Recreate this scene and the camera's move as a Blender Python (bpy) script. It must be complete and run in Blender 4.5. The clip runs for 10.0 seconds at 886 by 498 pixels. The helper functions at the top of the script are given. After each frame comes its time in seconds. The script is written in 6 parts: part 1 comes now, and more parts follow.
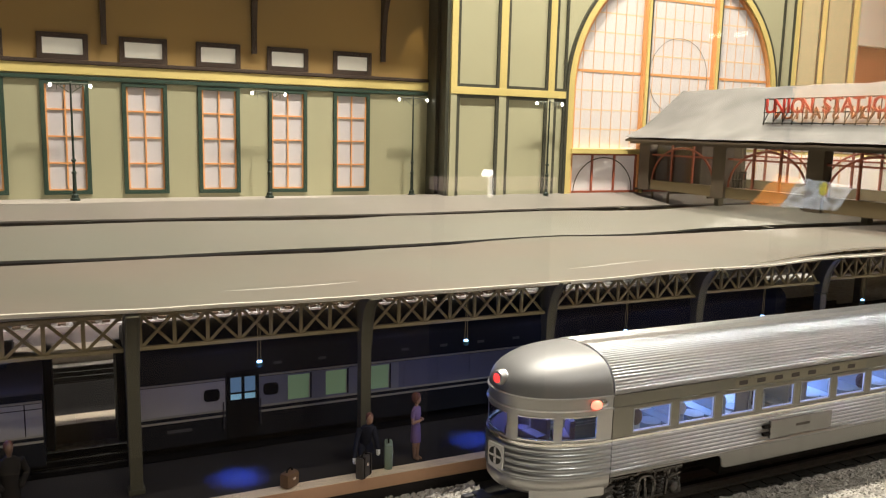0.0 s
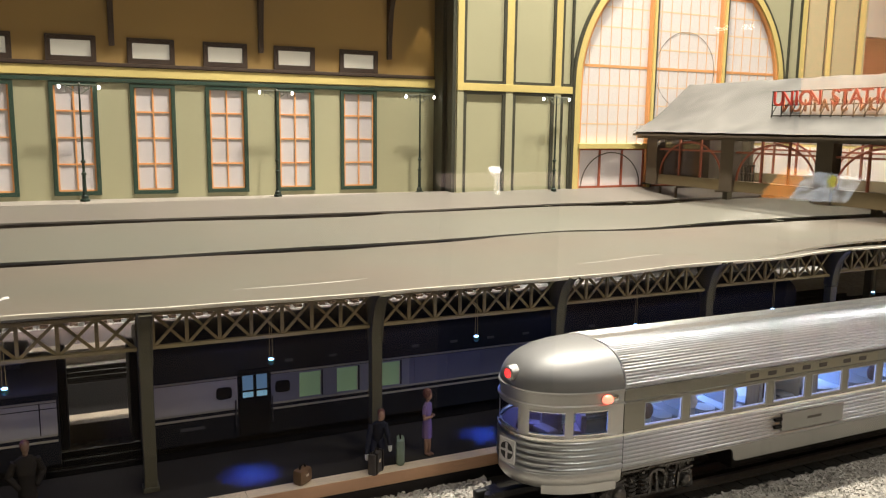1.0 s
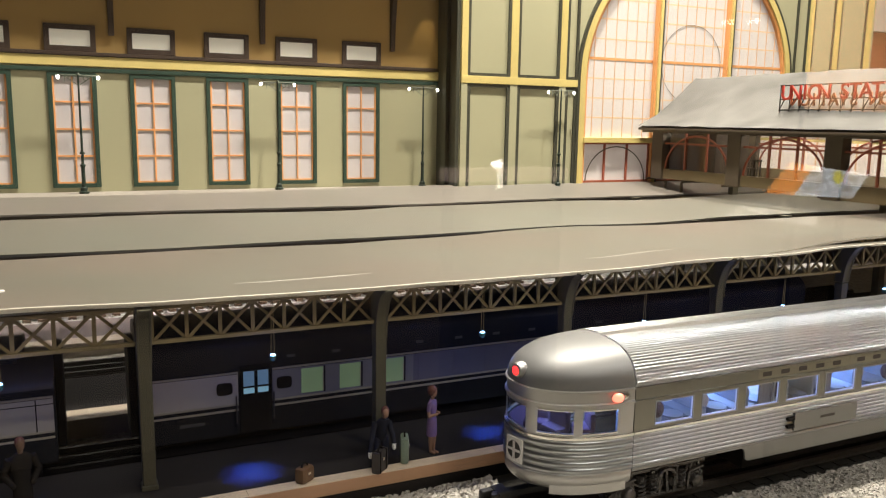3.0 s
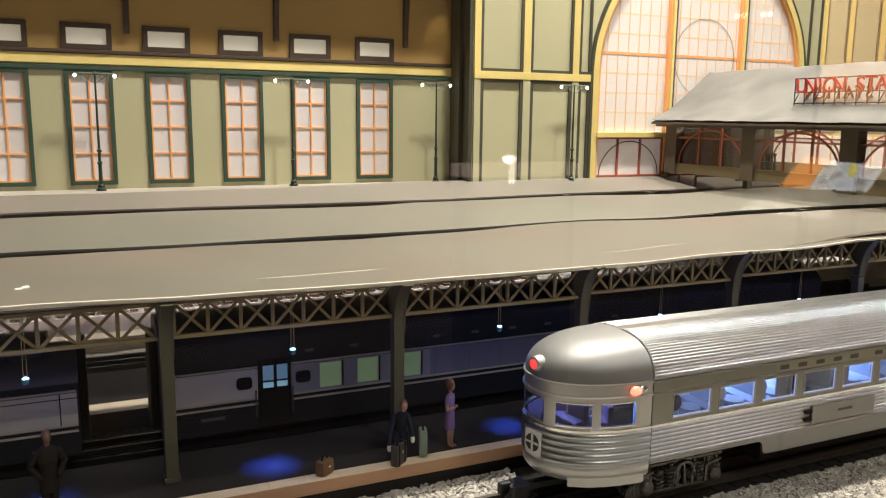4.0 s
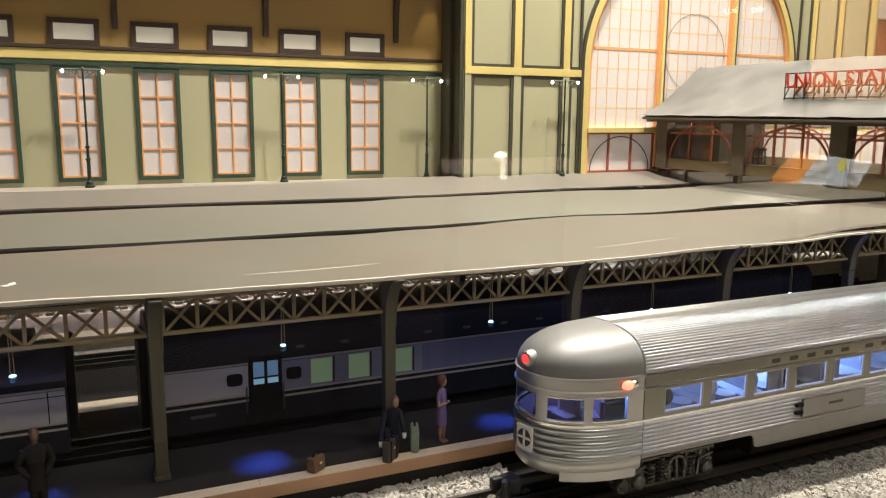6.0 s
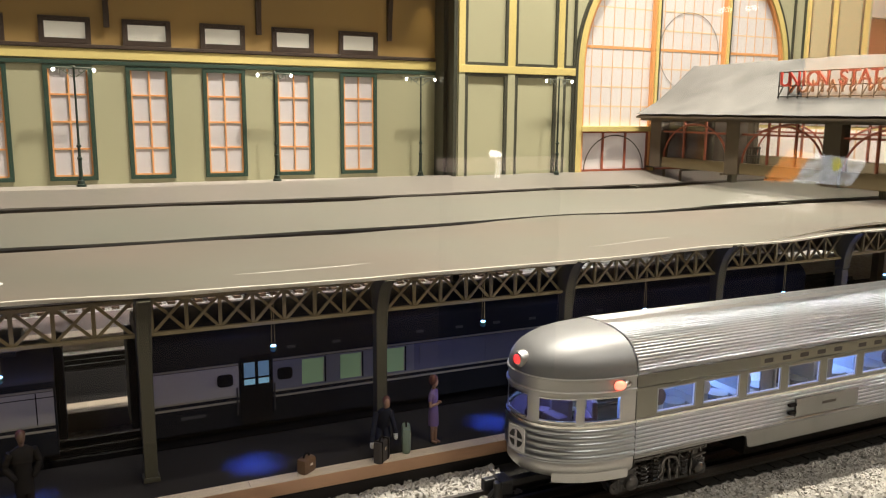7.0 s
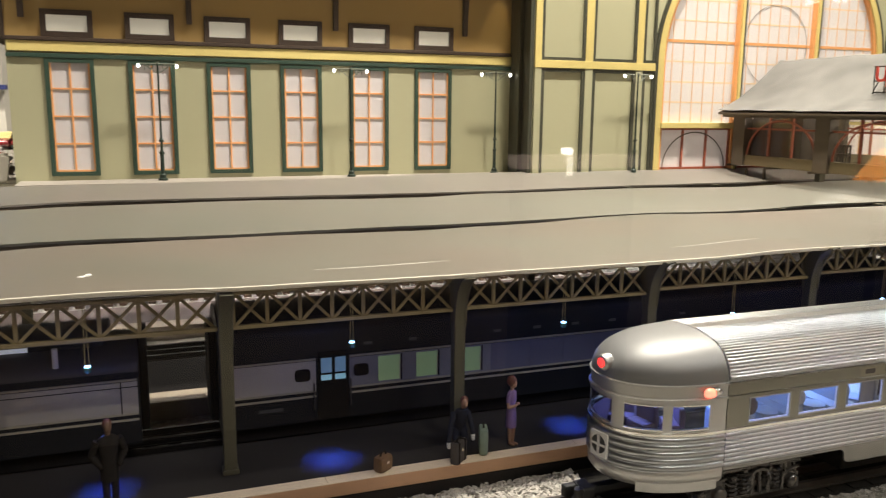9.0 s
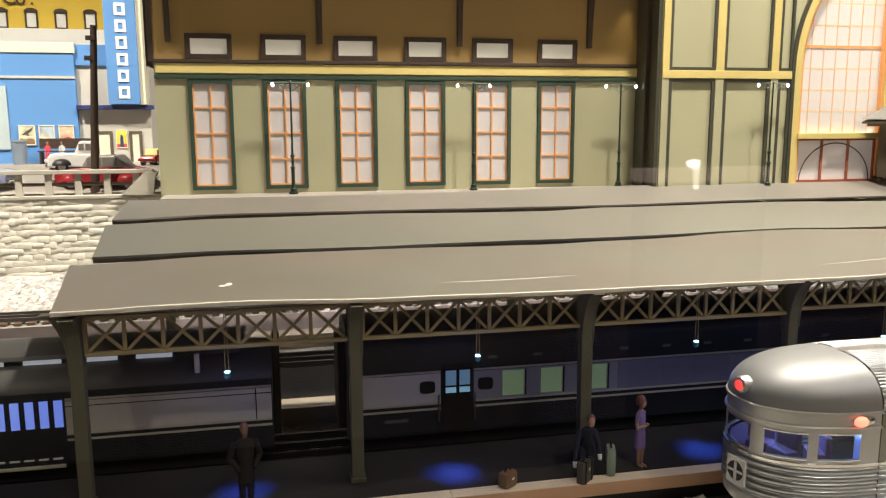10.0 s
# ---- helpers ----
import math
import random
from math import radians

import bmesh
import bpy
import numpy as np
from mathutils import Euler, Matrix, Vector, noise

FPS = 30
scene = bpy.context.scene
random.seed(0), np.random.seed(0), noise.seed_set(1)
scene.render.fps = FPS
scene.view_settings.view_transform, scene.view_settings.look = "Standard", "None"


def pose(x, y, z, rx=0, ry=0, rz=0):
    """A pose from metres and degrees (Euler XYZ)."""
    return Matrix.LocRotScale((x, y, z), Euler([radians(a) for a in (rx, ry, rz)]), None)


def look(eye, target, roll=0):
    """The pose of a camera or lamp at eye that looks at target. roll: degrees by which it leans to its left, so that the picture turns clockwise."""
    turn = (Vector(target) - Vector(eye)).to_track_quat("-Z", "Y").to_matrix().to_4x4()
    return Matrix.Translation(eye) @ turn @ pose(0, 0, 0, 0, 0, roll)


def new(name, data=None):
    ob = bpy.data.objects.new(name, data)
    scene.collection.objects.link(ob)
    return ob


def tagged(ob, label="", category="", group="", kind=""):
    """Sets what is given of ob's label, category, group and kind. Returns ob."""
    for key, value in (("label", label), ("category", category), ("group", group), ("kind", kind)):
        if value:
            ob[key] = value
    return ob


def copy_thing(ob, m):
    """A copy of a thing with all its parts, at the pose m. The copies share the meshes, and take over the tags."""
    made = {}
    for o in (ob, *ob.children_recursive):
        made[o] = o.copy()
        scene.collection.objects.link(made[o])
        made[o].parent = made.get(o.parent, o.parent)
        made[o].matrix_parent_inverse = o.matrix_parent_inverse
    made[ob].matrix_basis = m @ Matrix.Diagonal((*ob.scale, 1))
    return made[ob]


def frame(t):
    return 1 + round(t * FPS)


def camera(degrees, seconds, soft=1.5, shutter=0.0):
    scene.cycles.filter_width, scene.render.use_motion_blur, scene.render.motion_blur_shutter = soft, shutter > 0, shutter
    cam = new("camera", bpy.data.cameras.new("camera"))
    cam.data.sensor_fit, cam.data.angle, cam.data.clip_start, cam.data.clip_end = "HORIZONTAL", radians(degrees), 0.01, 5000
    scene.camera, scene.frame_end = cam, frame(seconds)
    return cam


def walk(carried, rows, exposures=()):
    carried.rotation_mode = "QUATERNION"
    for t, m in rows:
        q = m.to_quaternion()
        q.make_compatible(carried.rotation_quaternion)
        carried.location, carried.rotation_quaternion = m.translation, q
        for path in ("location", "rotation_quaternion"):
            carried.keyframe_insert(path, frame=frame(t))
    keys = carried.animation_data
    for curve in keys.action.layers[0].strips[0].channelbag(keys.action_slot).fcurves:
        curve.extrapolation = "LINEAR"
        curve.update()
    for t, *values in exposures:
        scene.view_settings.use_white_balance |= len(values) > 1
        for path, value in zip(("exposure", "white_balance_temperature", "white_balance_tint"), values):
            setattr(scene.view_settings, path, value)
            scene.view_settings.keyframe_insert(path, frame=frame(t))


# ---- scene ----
K = 0.009  # metres in one unit of the plan below; the rails of the nearest track lie at z = -0.6

PATH = [
    (0, (1.893, 7.116, 21.952), (19.018, 42.770, 15.990), 1.45),
    (0.5, (1.762, 7.110, 21.920), (18.421, 42.955, 15.785), 0.86),
    (1, (1.710, 7.036, 21.928), (18.490, 42.827, 15.813), 0.75),
    (1.5, (1.704, 7.239, 21.983), (18.736, 42.940, 16.039), 1.02),
    (2, (1.674, 7.660, 21.965), (18.838, 43.277, 15.896), 1.01),
    (2.5, (2.002, 8.268, 21.725), (19.022, 43.928, 15.511), 1.08),
    (4, (1.362, 8.086, 21.674), (17.603, 44.042, 15.082), 0.64),
    (4.5, (1.260, 8.088, 21.726), (17.412, 44.087, 15.155), 0.59),
    (5, (1.517, 7.871, 21.613), (18.187, 43.625, 14.999), 0.44),
    (5.5, (1.347, 8.098, 21.557), (17.895, 43.891, 14.846), 0.52),
    (7, (1.840, 8.430, 21.532), (18.651, 44.081, 14.720), 0.53),
    (7.5, (1.773, 8.698, 21.525), (18.566, 44.358, 14.715), 0.50),
    (8, (1.857, 8.856, 21.488), (18.635, 44.529, 14.709), 0.66),
    (8.5, (1.787, 9.280, 21.461), (18.323, 45.048, 14.591), 0.92),
    (9, (1.417, 9.657, 21.414), (15.143, 46.570, 14.408), 0.60),
    (9.5, (1.203, 9.950, 21.395), (11.183, 48.059, 14.458), 0.01),
    (10, (0.877, 9.996, 21.400), (9.004, 48.643, 15.046), -0.20),
]
cam = camera(58.35, 10.0, soft=1.1, shutter=0.2)
walk(cam, [(t, look([K * v for v in eye], [K * v for v in target], roll)) for t, eye, target, roll in PATH])

# ---- light ----
world = bpy.data.worlds.new("exhibit_room_world")
scene.world = world
world.use_nodes = True
world.node_tree.nodes["Background"].inputs["Color"].default_value = (1.0, 0.82, 0.6, 1)
world.node_tree.nodes["Background"].inputs["Strength"].default_value = 0.02


def lamp(name, kind, place, aim, power, colour, size=0.05, angle=60, blend=0.6):
    data = bpy.data.lights.new(name, kind)
    data.energy, data.color = power, colour
    if kind == "AREA":
        data.shape, data.size = "DISK", size
    else:
        data.shadow_soft_size = size
    if kind == "SPOT":
        data.spot_size, data.spot_blend = radians(angle), blend
    ob = new(name, data)
    ob.matrix_world = look([K * v for v in place], [K * v for v in aim])
    return ob


WARM = (1.0, 0.922, 0.785)
for px, py, ax, ay, power, cone in [(-78, 82, -50, 152, 145, 51), (55, 80, 18, 91, 97, 125), (101, 79, 78, 92, 61, 100), (128, 82, 112, 98, 17, 80)]:
    lamp("ceiling_spot", "SPOT", (px, py, 135), (ax, ay, 5), power, WARM, 0.034, cone, 0.8)
# unseen front lamps, added as fill for the silver car and gravel
for px, power in ((162, 16), (249, 21)):
    lamp("front_fill_spot", "SPOT", (px, -35, 140), (36, 44, 3), power, (1.0, 0.98, 0.93), 0.045, 36, 0.9)
# unseen lamp, added to make the yellow wedge of light on the wall
lamp("wall_wedge_light", "SPOT", (50.4, 113.4, 42.5), (48.6, 116.6, 29), 0.22, (1.0, 0.82, 0.45), 0.003, 26, 0.3)
# made-up lamp, brightens only the front platform edge
lamp("platform_edge_fill", "SPOT", (6, 38, 140), (14, 44, 0), 12, WARM, 0.03, 24, 0.8)
# made-up gallery lamps, front fill for the trusses and car side
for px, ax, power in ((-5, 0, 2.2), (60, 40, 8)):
    lamp("gallery_fill_spot", "SPOT", (px, -55, 150), (ax, 50, 8), power, (1.0, 0.955, 0.88), 0.05, 46, 0.9)
lamp("platform_end_spot", "SPOT", (-52, -62, 121), (-12, 57, 2), 7, WARM, 0.012, 9.5, 0.35)
# made-up wide lamp, lifts the room that the car mirrors
lamp("gallery_fill_lamp", "AREA", (60, -120, 185), (60, -118, 0), 9, WARM, 0.5)

# ---- materials ----


def material(name, colour, rough=0.6, metal=0.0, grain=0.0, scale=60.0, bump=0.0, stain=0.0, stain_scale=6.0, vary=0.0, stretch=None, spec=0.5, emit=None, power=0.0):
    """A surface with grain (fine) and stains (coarse) in its colour, and fine relief. Scales are per plan unit of about a centimetre."""
    m = bpy.data.materials.new(name)
    m.use_nodes = True
    nt = m.node_tree
    b = nt.nodes["Principled BSDF"]
    b.inputs["Roughness"].default_value, b.inputs["Metallic"].default_value = rough, metal
    b.inputs["Specular IOR Level"].default_value = spec
    b.inputs["Base Color"].default_value = (*colour, 1)
    if emit:
        b.inputs["Emission Color"].default_value, b.inputs["Emission Strength"].default_value = (*emit, 1), power
    if not (grain or stain or bump or vary):
        return m
    coord = nt.nodes.new("ShaderNodeTexCoord")
    mapping = nt.nodes.new("ShaderNodeMapping")
    s = stretch or (1, 1, 1)
    mapping.inputs["Scale"].default_value = s
    nt.links.new(coord.outputs["Object"], mapping.inputs["Vector"])

    def noise_at(per_metre, detail):
        n = nt.nodes.new("ShaderNodeTexNoise")
        n.inputs["Scale"].default_value, n.inputs["Detail"].default_value = per_metre, detail
        nt.links.new(mapping.outputs["Vector"], n.inputs["Vector"])
        return n.outputs["Fac"]

    out = None
    fine = noise_at(scale / K / 10, 4.0)
    coarse = noise_at(stain_scale / K / 100, 3.0)

    def times(a, source, amount):
        ramp = nt.nodes.new("ShaderNodeMapRange")
        ramp.inputs["From Min"].default_value, ramp.inputs["From Max"].default_value = 0.25, 0.75
        ramp.inputs["To Min"].default_value, ramp.inputs["To Max"].default_value = 1 - amount, 1 + amount * 0.6
        nt.links.new(source, ramp.inputs["Value"])
        mix = nt.nodes.new("ShaderNodeMix")
        mix.data_type, mix.blend_type = "RGBA", "MULTIPLY"
        mix.inputs["Factor"].default_value = 1
        if a is None:
            mix.inputs[6].default_value = (*colour, 1)
        else:
            nt.links.new(a, mix.inputs[6])
        nt.links.new(ramp.outputs["Result"], mix.inputs[7])
        return mix.outputs[2]

    if grain:
        out = times(out, fine, grain)
    if stain:
        out = times(out, coarse, stain)
    if vary:
        info = nt.nodes.new("ShaderNodeObjectInfo")
        out = times(out, info.outputs["Random"], vary)
    if out is not None:
        nt.links.new(out, b.inputs["Base Color"])
    if bump:
        bp = nt.nodes.new("ShaderNodeBump")
        bp.inputs["Strength"].default_value, bp.inputs["Distance"].default_value = bump, 0.02 * K * 10
        nt.links.new(fine, bp.inputs["Height"])
        nt.links.new(bp.outputs["Normal"], b.inputs["Normal"])
    rr = nt.nodes.new("ShaderNodeMapRange")
    rr.inputs["To Min"].default_value, rr.inputs["To Max"].default_value = max(rough - 0.1, 0.03), min(rough + 0.1, 1)
    nt.links.new(coarse, rr.inputs["Value"])
    nt.links.new(rr.outputs["Result"], b.inputs["Roughness"])
    return m


def ruled(m, per_unit, strength, axis="Z"):
    """Adds fine straight ridges (clapboards, fine corrugation) to a material's relief."""
    nt = m.node_tree
    b = nt.nodes["Principled BSDF"]
    coord = nt.nodes.new("ShaderNodeTexCoord")
    wave = nt.nodes.new("ShaderNodeTexWave")
    wave.bands_direction, wave.wave_profile = axis, "SAW"
    wave.inputs["Scale"].default_value = per_unit / K * 0.314
    nt.links.new(coord.outputs["Object"], wave.inputs["Vector"])
    bp = nt.nodes.new("ShaderNodeBump")
    bp.inputs["Strength"].default_value, bp.inputs["Distance"].default_value = strength, 0.05 * K
    nt.links.new(wave.outputs["Fac"], bp.inputs["Height"])
    nt.links.new(bp.outputs["Normal"], b.inputs["Normal"])
    return m


def glass(name, tint=(1, 1, 1), gloss=0.03):
    """A thin clear pane: see-through, with a little mirror on it."""
    m = bpy.data.materials.new(name)
    m.use_nodes = True
    nt = m.node_tree
    nt.nodes.clear()
    clear, shine, mix, out = (nt.nodes.new("ShaderNode" + k) for k in ("BsdfTransparent", "BsdfGlossy", "MixShader", "OutputMaterial"))
    clear.inputs["Color"].default_value = (*tint, 1)
    shine.inputs["Roughness"].default_value = 0.02
    mix.inputs["Fac"].default_value = gloss
    nt.links.new(clear.outputs[0], mix.inputs[1])
    nt.links.new(shine.outputs[0], mix.inputs[2])
    nt.links.new(mix.outputs[0], out.inputs["Surface"])
    return m


def blotched(m, other, per_unit):
    """Lets a surface drift between its own colour and another one in broad soft patches."""
    nt = m.node_tree
    b = nt.nodes["Principled BSDF"]
    own = b.inputs["Base Color"].links[0].from_socket
    coord, patch, ramp, mix = (nt.nodes.new("ShaderNode" + k) for k in ("TexCoord", "TexNoise", "MapRange", "Mix"))
    patch.inputs["Scale"].default_value, patch.inputs["Detail"].default_value = per_unit / K, 2.0
    ramp.inputs["From Min"].default_value, ramp.inputs["From Max"].default_value = 0.35, 0.68
    mix.data_type = "RGBA"
    mix.inputs[7].default_value = (*other, 1)
    nt.links.new(coord.outputs["Object"], patch.inputs["Vector"])
    nt.links.new(patch.outputs["Fac"], ramp.inputs["Value"])
    nt.links.new(ramp.outputs["Result"], mix.inputs["Factor"])
    nt.links.new(own, mix.inputs[6])
    nt.links.new(mix.outputs[2], b.inputs["Base Color"])
    return m


SAGE = ruled(material("sage_clapboard", (0.46, 0.445, 0.285), 0.75, grain=0.06, stain=0.12, stain_scale=3), 2.4, 0.35)
SAGE_PLAIN = material("sage_paint", (0.46, 0.445, 0.285), 0.7, grain=0.05, stain=0.1, stain_scale=4, bump=0.05)
FOREST = material("dark_green_trim", (0.025, 0.06, 0.04), 0.6, grain=0.15, stain=0.2)
YELLOW = material("yellow_trim", (0.74, 0.6, 0.22), 0.65, grain=0.06, stain=0.12)
ORANGE = material("orange_muntin", (0.8, 0.38, 0.14), 0.6, grain=0.08)
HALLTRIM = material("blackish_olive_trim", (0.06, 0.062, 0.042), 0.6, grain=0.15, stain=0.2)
REDDISH = material("red_brown_paint", (0.35, 0.09, 0.045), 0.6, grain=0.1)
DARKBROWN = material("dark_brown_wood", (0.045, 0.025, 0.015), 0.65, grain=0.2)
BLIND = material("white_backed_pane", (0.66, 0.62, 0.63), 0.55, grain=0.03, stain=0.08, stain_scale=8)
# faint emission makes the panes look lit; no lamp stands behind
GLOW_PANE = material("glowing_white_pane", (0.66, 0.62, 0.6), 0.6, stain=0.05, emit=(1.0, 0.85, 0.78), power=0.12)
CANOPY = blotched(material("tan_grey_canopy_sheet", (0.154, 0.147, 0.119), 0.5, grain=0.06, stain=0.24, stain_scale=5, bump=0.06), (0.166, 0.14, 0.115), 0.07)
CANOPY_GREEN = blotched(material("greenish_grey_canopy_sheet", (0.165, 0.163, 0.136), 0.5, grain=0.05, stain=0.22, stain_scale=4, bump=0.06), (0.17, 0.157, 0.132), 0.05)
CANOPY_PINK = blotched(material("pinkish_grey_canopy_sheet", (0.188, 0.175, 0.153), 0.5, grain=0.05, stain=0.22, stain_scale=4, bump=0.06), (0.19, 0.17, 0.15), 0.05)
# the front edge's bright line, put into a paler colour
CANOPY_HIGHLIGHT = material("sheet_edge_highlight", (0.6, 0.56, 0.48), 0.6, grain=0.1)
FASCIABROWN = material("rough_brown_fascia", (0.11, 0.085, 0.062), 0.8, grain=0.3, stain=0.5, stain_scale=40)
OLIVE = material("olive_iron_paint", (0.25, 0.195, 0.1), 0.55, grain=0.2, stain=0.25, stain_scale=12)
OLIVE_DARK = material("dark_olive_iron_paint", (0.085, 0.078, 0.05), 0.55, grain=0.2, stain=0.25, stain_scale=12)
ALUMINIUM = material("brushed_aluminium", (0.43, 0.445, 0.46), 0.3, 1.0, grain=0.05, scale=40, stain=0.05, stretch=(0.05, 1, 1))
ROOFMETAL = material("bright_fluted_aluminium", (0.5, 0.51, 0.52), 0.33, 1.0, grain=0.05, scale=40, stain=0.05, stretch=(0.05, 1, 1))
# the mirrored brown wall is put into this metal's colour
BROWN_MIRROR = material("aluminium_with_wall_reflection", (0.27, 0.262, 0.232), 0.28, 1.0, grain=0.06, stain=0.1, stretch=(0.1, 1, 1))
SATIN = material("satin_silver_paint", (0.56, 0.555, 0.54), 0.43, 0.85, grain=0.05, stain=0.06, bump=0.015)
# satin silver darkened in colour to offset strong light from above
DOME = material("darkened_satin_dome", (0.26, 0.26, 0.262), 0.5, 0.5, grain=0.05, stain=0.06, bump=0.015)
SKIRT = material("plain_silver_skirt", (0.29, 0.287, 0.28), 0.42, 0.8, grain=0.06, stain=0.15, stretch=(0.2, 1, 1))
CHROME = material("polished_edge", (0.8, 0.78, 0.74), 0.18, 1.0)
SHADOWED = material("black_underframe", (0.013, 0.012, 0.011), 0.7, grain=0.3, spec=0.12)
IRON = material("grey_cast_iron", (0.15, 0.142, 0.135), 0.28, 0.7, grain=0.25, stain=0.3, stain_scale=20)
RAIL = material("dark_rail", (0.07, 0.062, 0.055), 0.6, 0.3, grain=0.2)
TIE = material("black_tie", (0.016, 0.015, 0.013), 0.85, grain=0.3, spec=0.08)
STONE = material("pale_ballast", (0.47, 0.445, 0.4), 0.85, grain=0.25, scale=30, bump=0.2, stain=0.3, stain_scale=60)
BED = material("grey_ballast_bed", (0.3, 0.28, 0.24), 0.9, grain=0.5, scale=25, bump=0.6)
PLANK = material("pale_platform_edge", (0.8, 0.66, 0.48), 0.65, grain=0.15, stain=0.2, stretch=(0.15, 1, 1), stain_scale=10)
FASCIA = material("pinkish_tan_edge_board", (0.58, 0.34, 0.2), 0.65, grain=0.12, stain=0.2, stretch=(0.15, 1, 1), stain_scale=10)
# brown top kept near black: the canopy's shade is in this colour
PAVING = material("shade_dark_platform_top", (0.034, 0.031, 0.029), 0.7, grain=0.15, stain=0.35, stain_scale=8, bump=0.05, spec=0.08)
# shade put into the colour, against light falling through the canopy gap
SHADE_BLACK = material("shade_black_paving", (0.008, 0.007, 0.007), 0.8, grain=0.2, stain=0.3, spec=0.05)
PINKBROWN = material("dark_pink_brown_platform_top", (0.06, 0.043, 0.04), 0.8, grain=0.12, stain=0.3, stain_scale=8)
GRAVEL = material("pale_pinkish_gravel", (0.44, 0.42, 0.4), 0.9, grain=0.6, scale=14, bump=0.5, stain=0.2, stain_scale=10)
APRICOT = material("apricot_muntin", (0.82, 0.5, 0.27), 0.6)
PEACH = material("pale_peach_muntin", (0.9, 0.66, 0.4), 0.6)
BROWNTIE = material("brown_tie", (0.13, 0.08, 0.05), 0.8, grain=0.3)
WHITESTONE = material("whitewashed_stone", (0.74, 0.7, 0.6), 0.85, grain=0.1, scale=20, bump=0.3, vary=0.07)
MORTAR = material("pale_mortar", (0.66, 0.62, 0.53), 0.95, grain=0.3)
ROOFGREY = material("grey_station_roof", (0.172, 0.168, 0.158), 0.8, grain=0.15, stain=0.42, stain_scale=22, bump=0.15)
TIMBER = material("grey_brown_timber", (0.1, 0.075, 0.05), 0.7, grain=0.2, stain=0.2)
TANPANEL = material("tan_panel", (0.21, 0.16, 0.085), 0.7, grain=0.1, stain=0.15)
DULLEDGE = material("dull_tan_platform_edge", (0.3, 0.25, 0.19), 0.8, grain=0.15, stain=0.25, stain_scale=10)
STREET = material("grey_street", (0.33, 0.3, 0.26), 0.85, grain=0.15, stain=0.2)
CONCRETE = material("pale_concrete", (0.5, 0.47, 0.4), 0.8, grain=0.12, stain=0.2, stain_scale=15)
ROOMWALL = material("tan_room_wall", (0.42, 0.36, 0.28), 0.9, grain=0.05, stain=0.1)
ROOMDARK = material("dark_room_floor", (0.08, 0.06, 0.05), 0.8, grain=0.1)
BLACK = material("black_paint", (0.02, 0.02, 0.02), 0.45, grain=0.1)
WHITE = material("white_paint", (0.78, 0.77, 0.74), 0.5, grain=0.03, stain=0.05)
ORANGE_SIGN = material("dull_orange_second_row", (0.36, 0.1, 0.035), 0.6, grain=0.05)
RED_SIGN = material("red_sign_letters", (0.5, 0.045, 0.03), 0.5, grain=0.05)
CARGREY = material("grey_car_side", (0.34, 0.34, 0.36), 0.55, grain=0.06, stain=0.15, stain_scale=10)
CARDARK = material("dark_green_grey_car", (0.015, 0.017, 0.02), 0.5, grain=0.1, stain=0.2, stain_scale=10, spec=0.25)
STRIPE = material("pale_car_stripe", (0.5, 0.46, 0.34), 0.5, grain=0.1)
# emission added so that the blinds look lit from within
GREENBLIND = material("glowing_green_blind", (0.45, 0.6, 0.3), 0.6, emit=(0.35, 0.6, 0.3), power=0.1)
BLUEPANE = material("blue_lit_blind", (0.5, 0.65, 0.9), 0.5, emit=(0.1, 0.2, 0.9), power=0.65)
CYANPANE = material("pale_cyan_lit_pane", (0.5, 0.7, 0.8), 0.5, emit=(0.3, 0.65, 0.8), power=0.35)
DIMPANE = material("dim_blue_lit_pane", (0.3, 0.45, 0.6), 0.5, emit=(0.2, 0.45, 0.7), power=0.17)
REDLENS = material("lit_red_lens", (0.8, 0.04, 0.03), 0.2, emit=(1.0, 0.03, 0.03), power=2.5)
REDORANGE = material("lit_marker_lens", (0.9, 0.2, 0.1), 0.25, emit=(1.0, 0.17, 0.11), power=3.0)
BLUE_LED = material("blue_white_led", (0.6, 0.75, 1), 0.3, emit=(0.22, 0.48, 1.0), power=7.0)
SEAT = material("blue_grey_seat", (0.3, 0.36, 0.5), 0.7, grain=0.1)
INNER = material("white_car_lining", (0.7, 0.72, 0.78), 0.7)
PANE = glass("clear_pane", gloss=0.04)


# ---- building ----


def box(bm, x0, x1, y0, y1, z0, z1, bevel=0.0):
    m = Matrix.Translation(((x0 + x1) / 2, (y0 + y1) / 2, (z0 + z1) / 2)) @ Matrix.Diagonal((abs(x1 - x0), abs(y1 - y0), abs(z1 - z0), 1))
    made = bmesh.ops.create_cube(bm, size=1, matrix=m)
    if bevel:
        edges = {e for v in made["verts"] for e in v.link_edges}
        bmesh.ops.bevel(bm, geom=list(edges), offset=bevel, segments=2, profile=0.6, affect="EDGES")
    return bm


def rod(bm, a, b, r, r2=None, n=8):
    a, b = Vector(a), Vector(b)
    d = b - a
    m = Matrix.Translation((a + b) / 2) @ d.to_track_quat("Z", "Y").to_matrix().to_4x4()
    bmesh.ops.create_cone(bm, cap_ends=True, segments=n, radius1=r, radius2=r if r2 is None else r2, depth=d.length, matrix=m)
    return bm


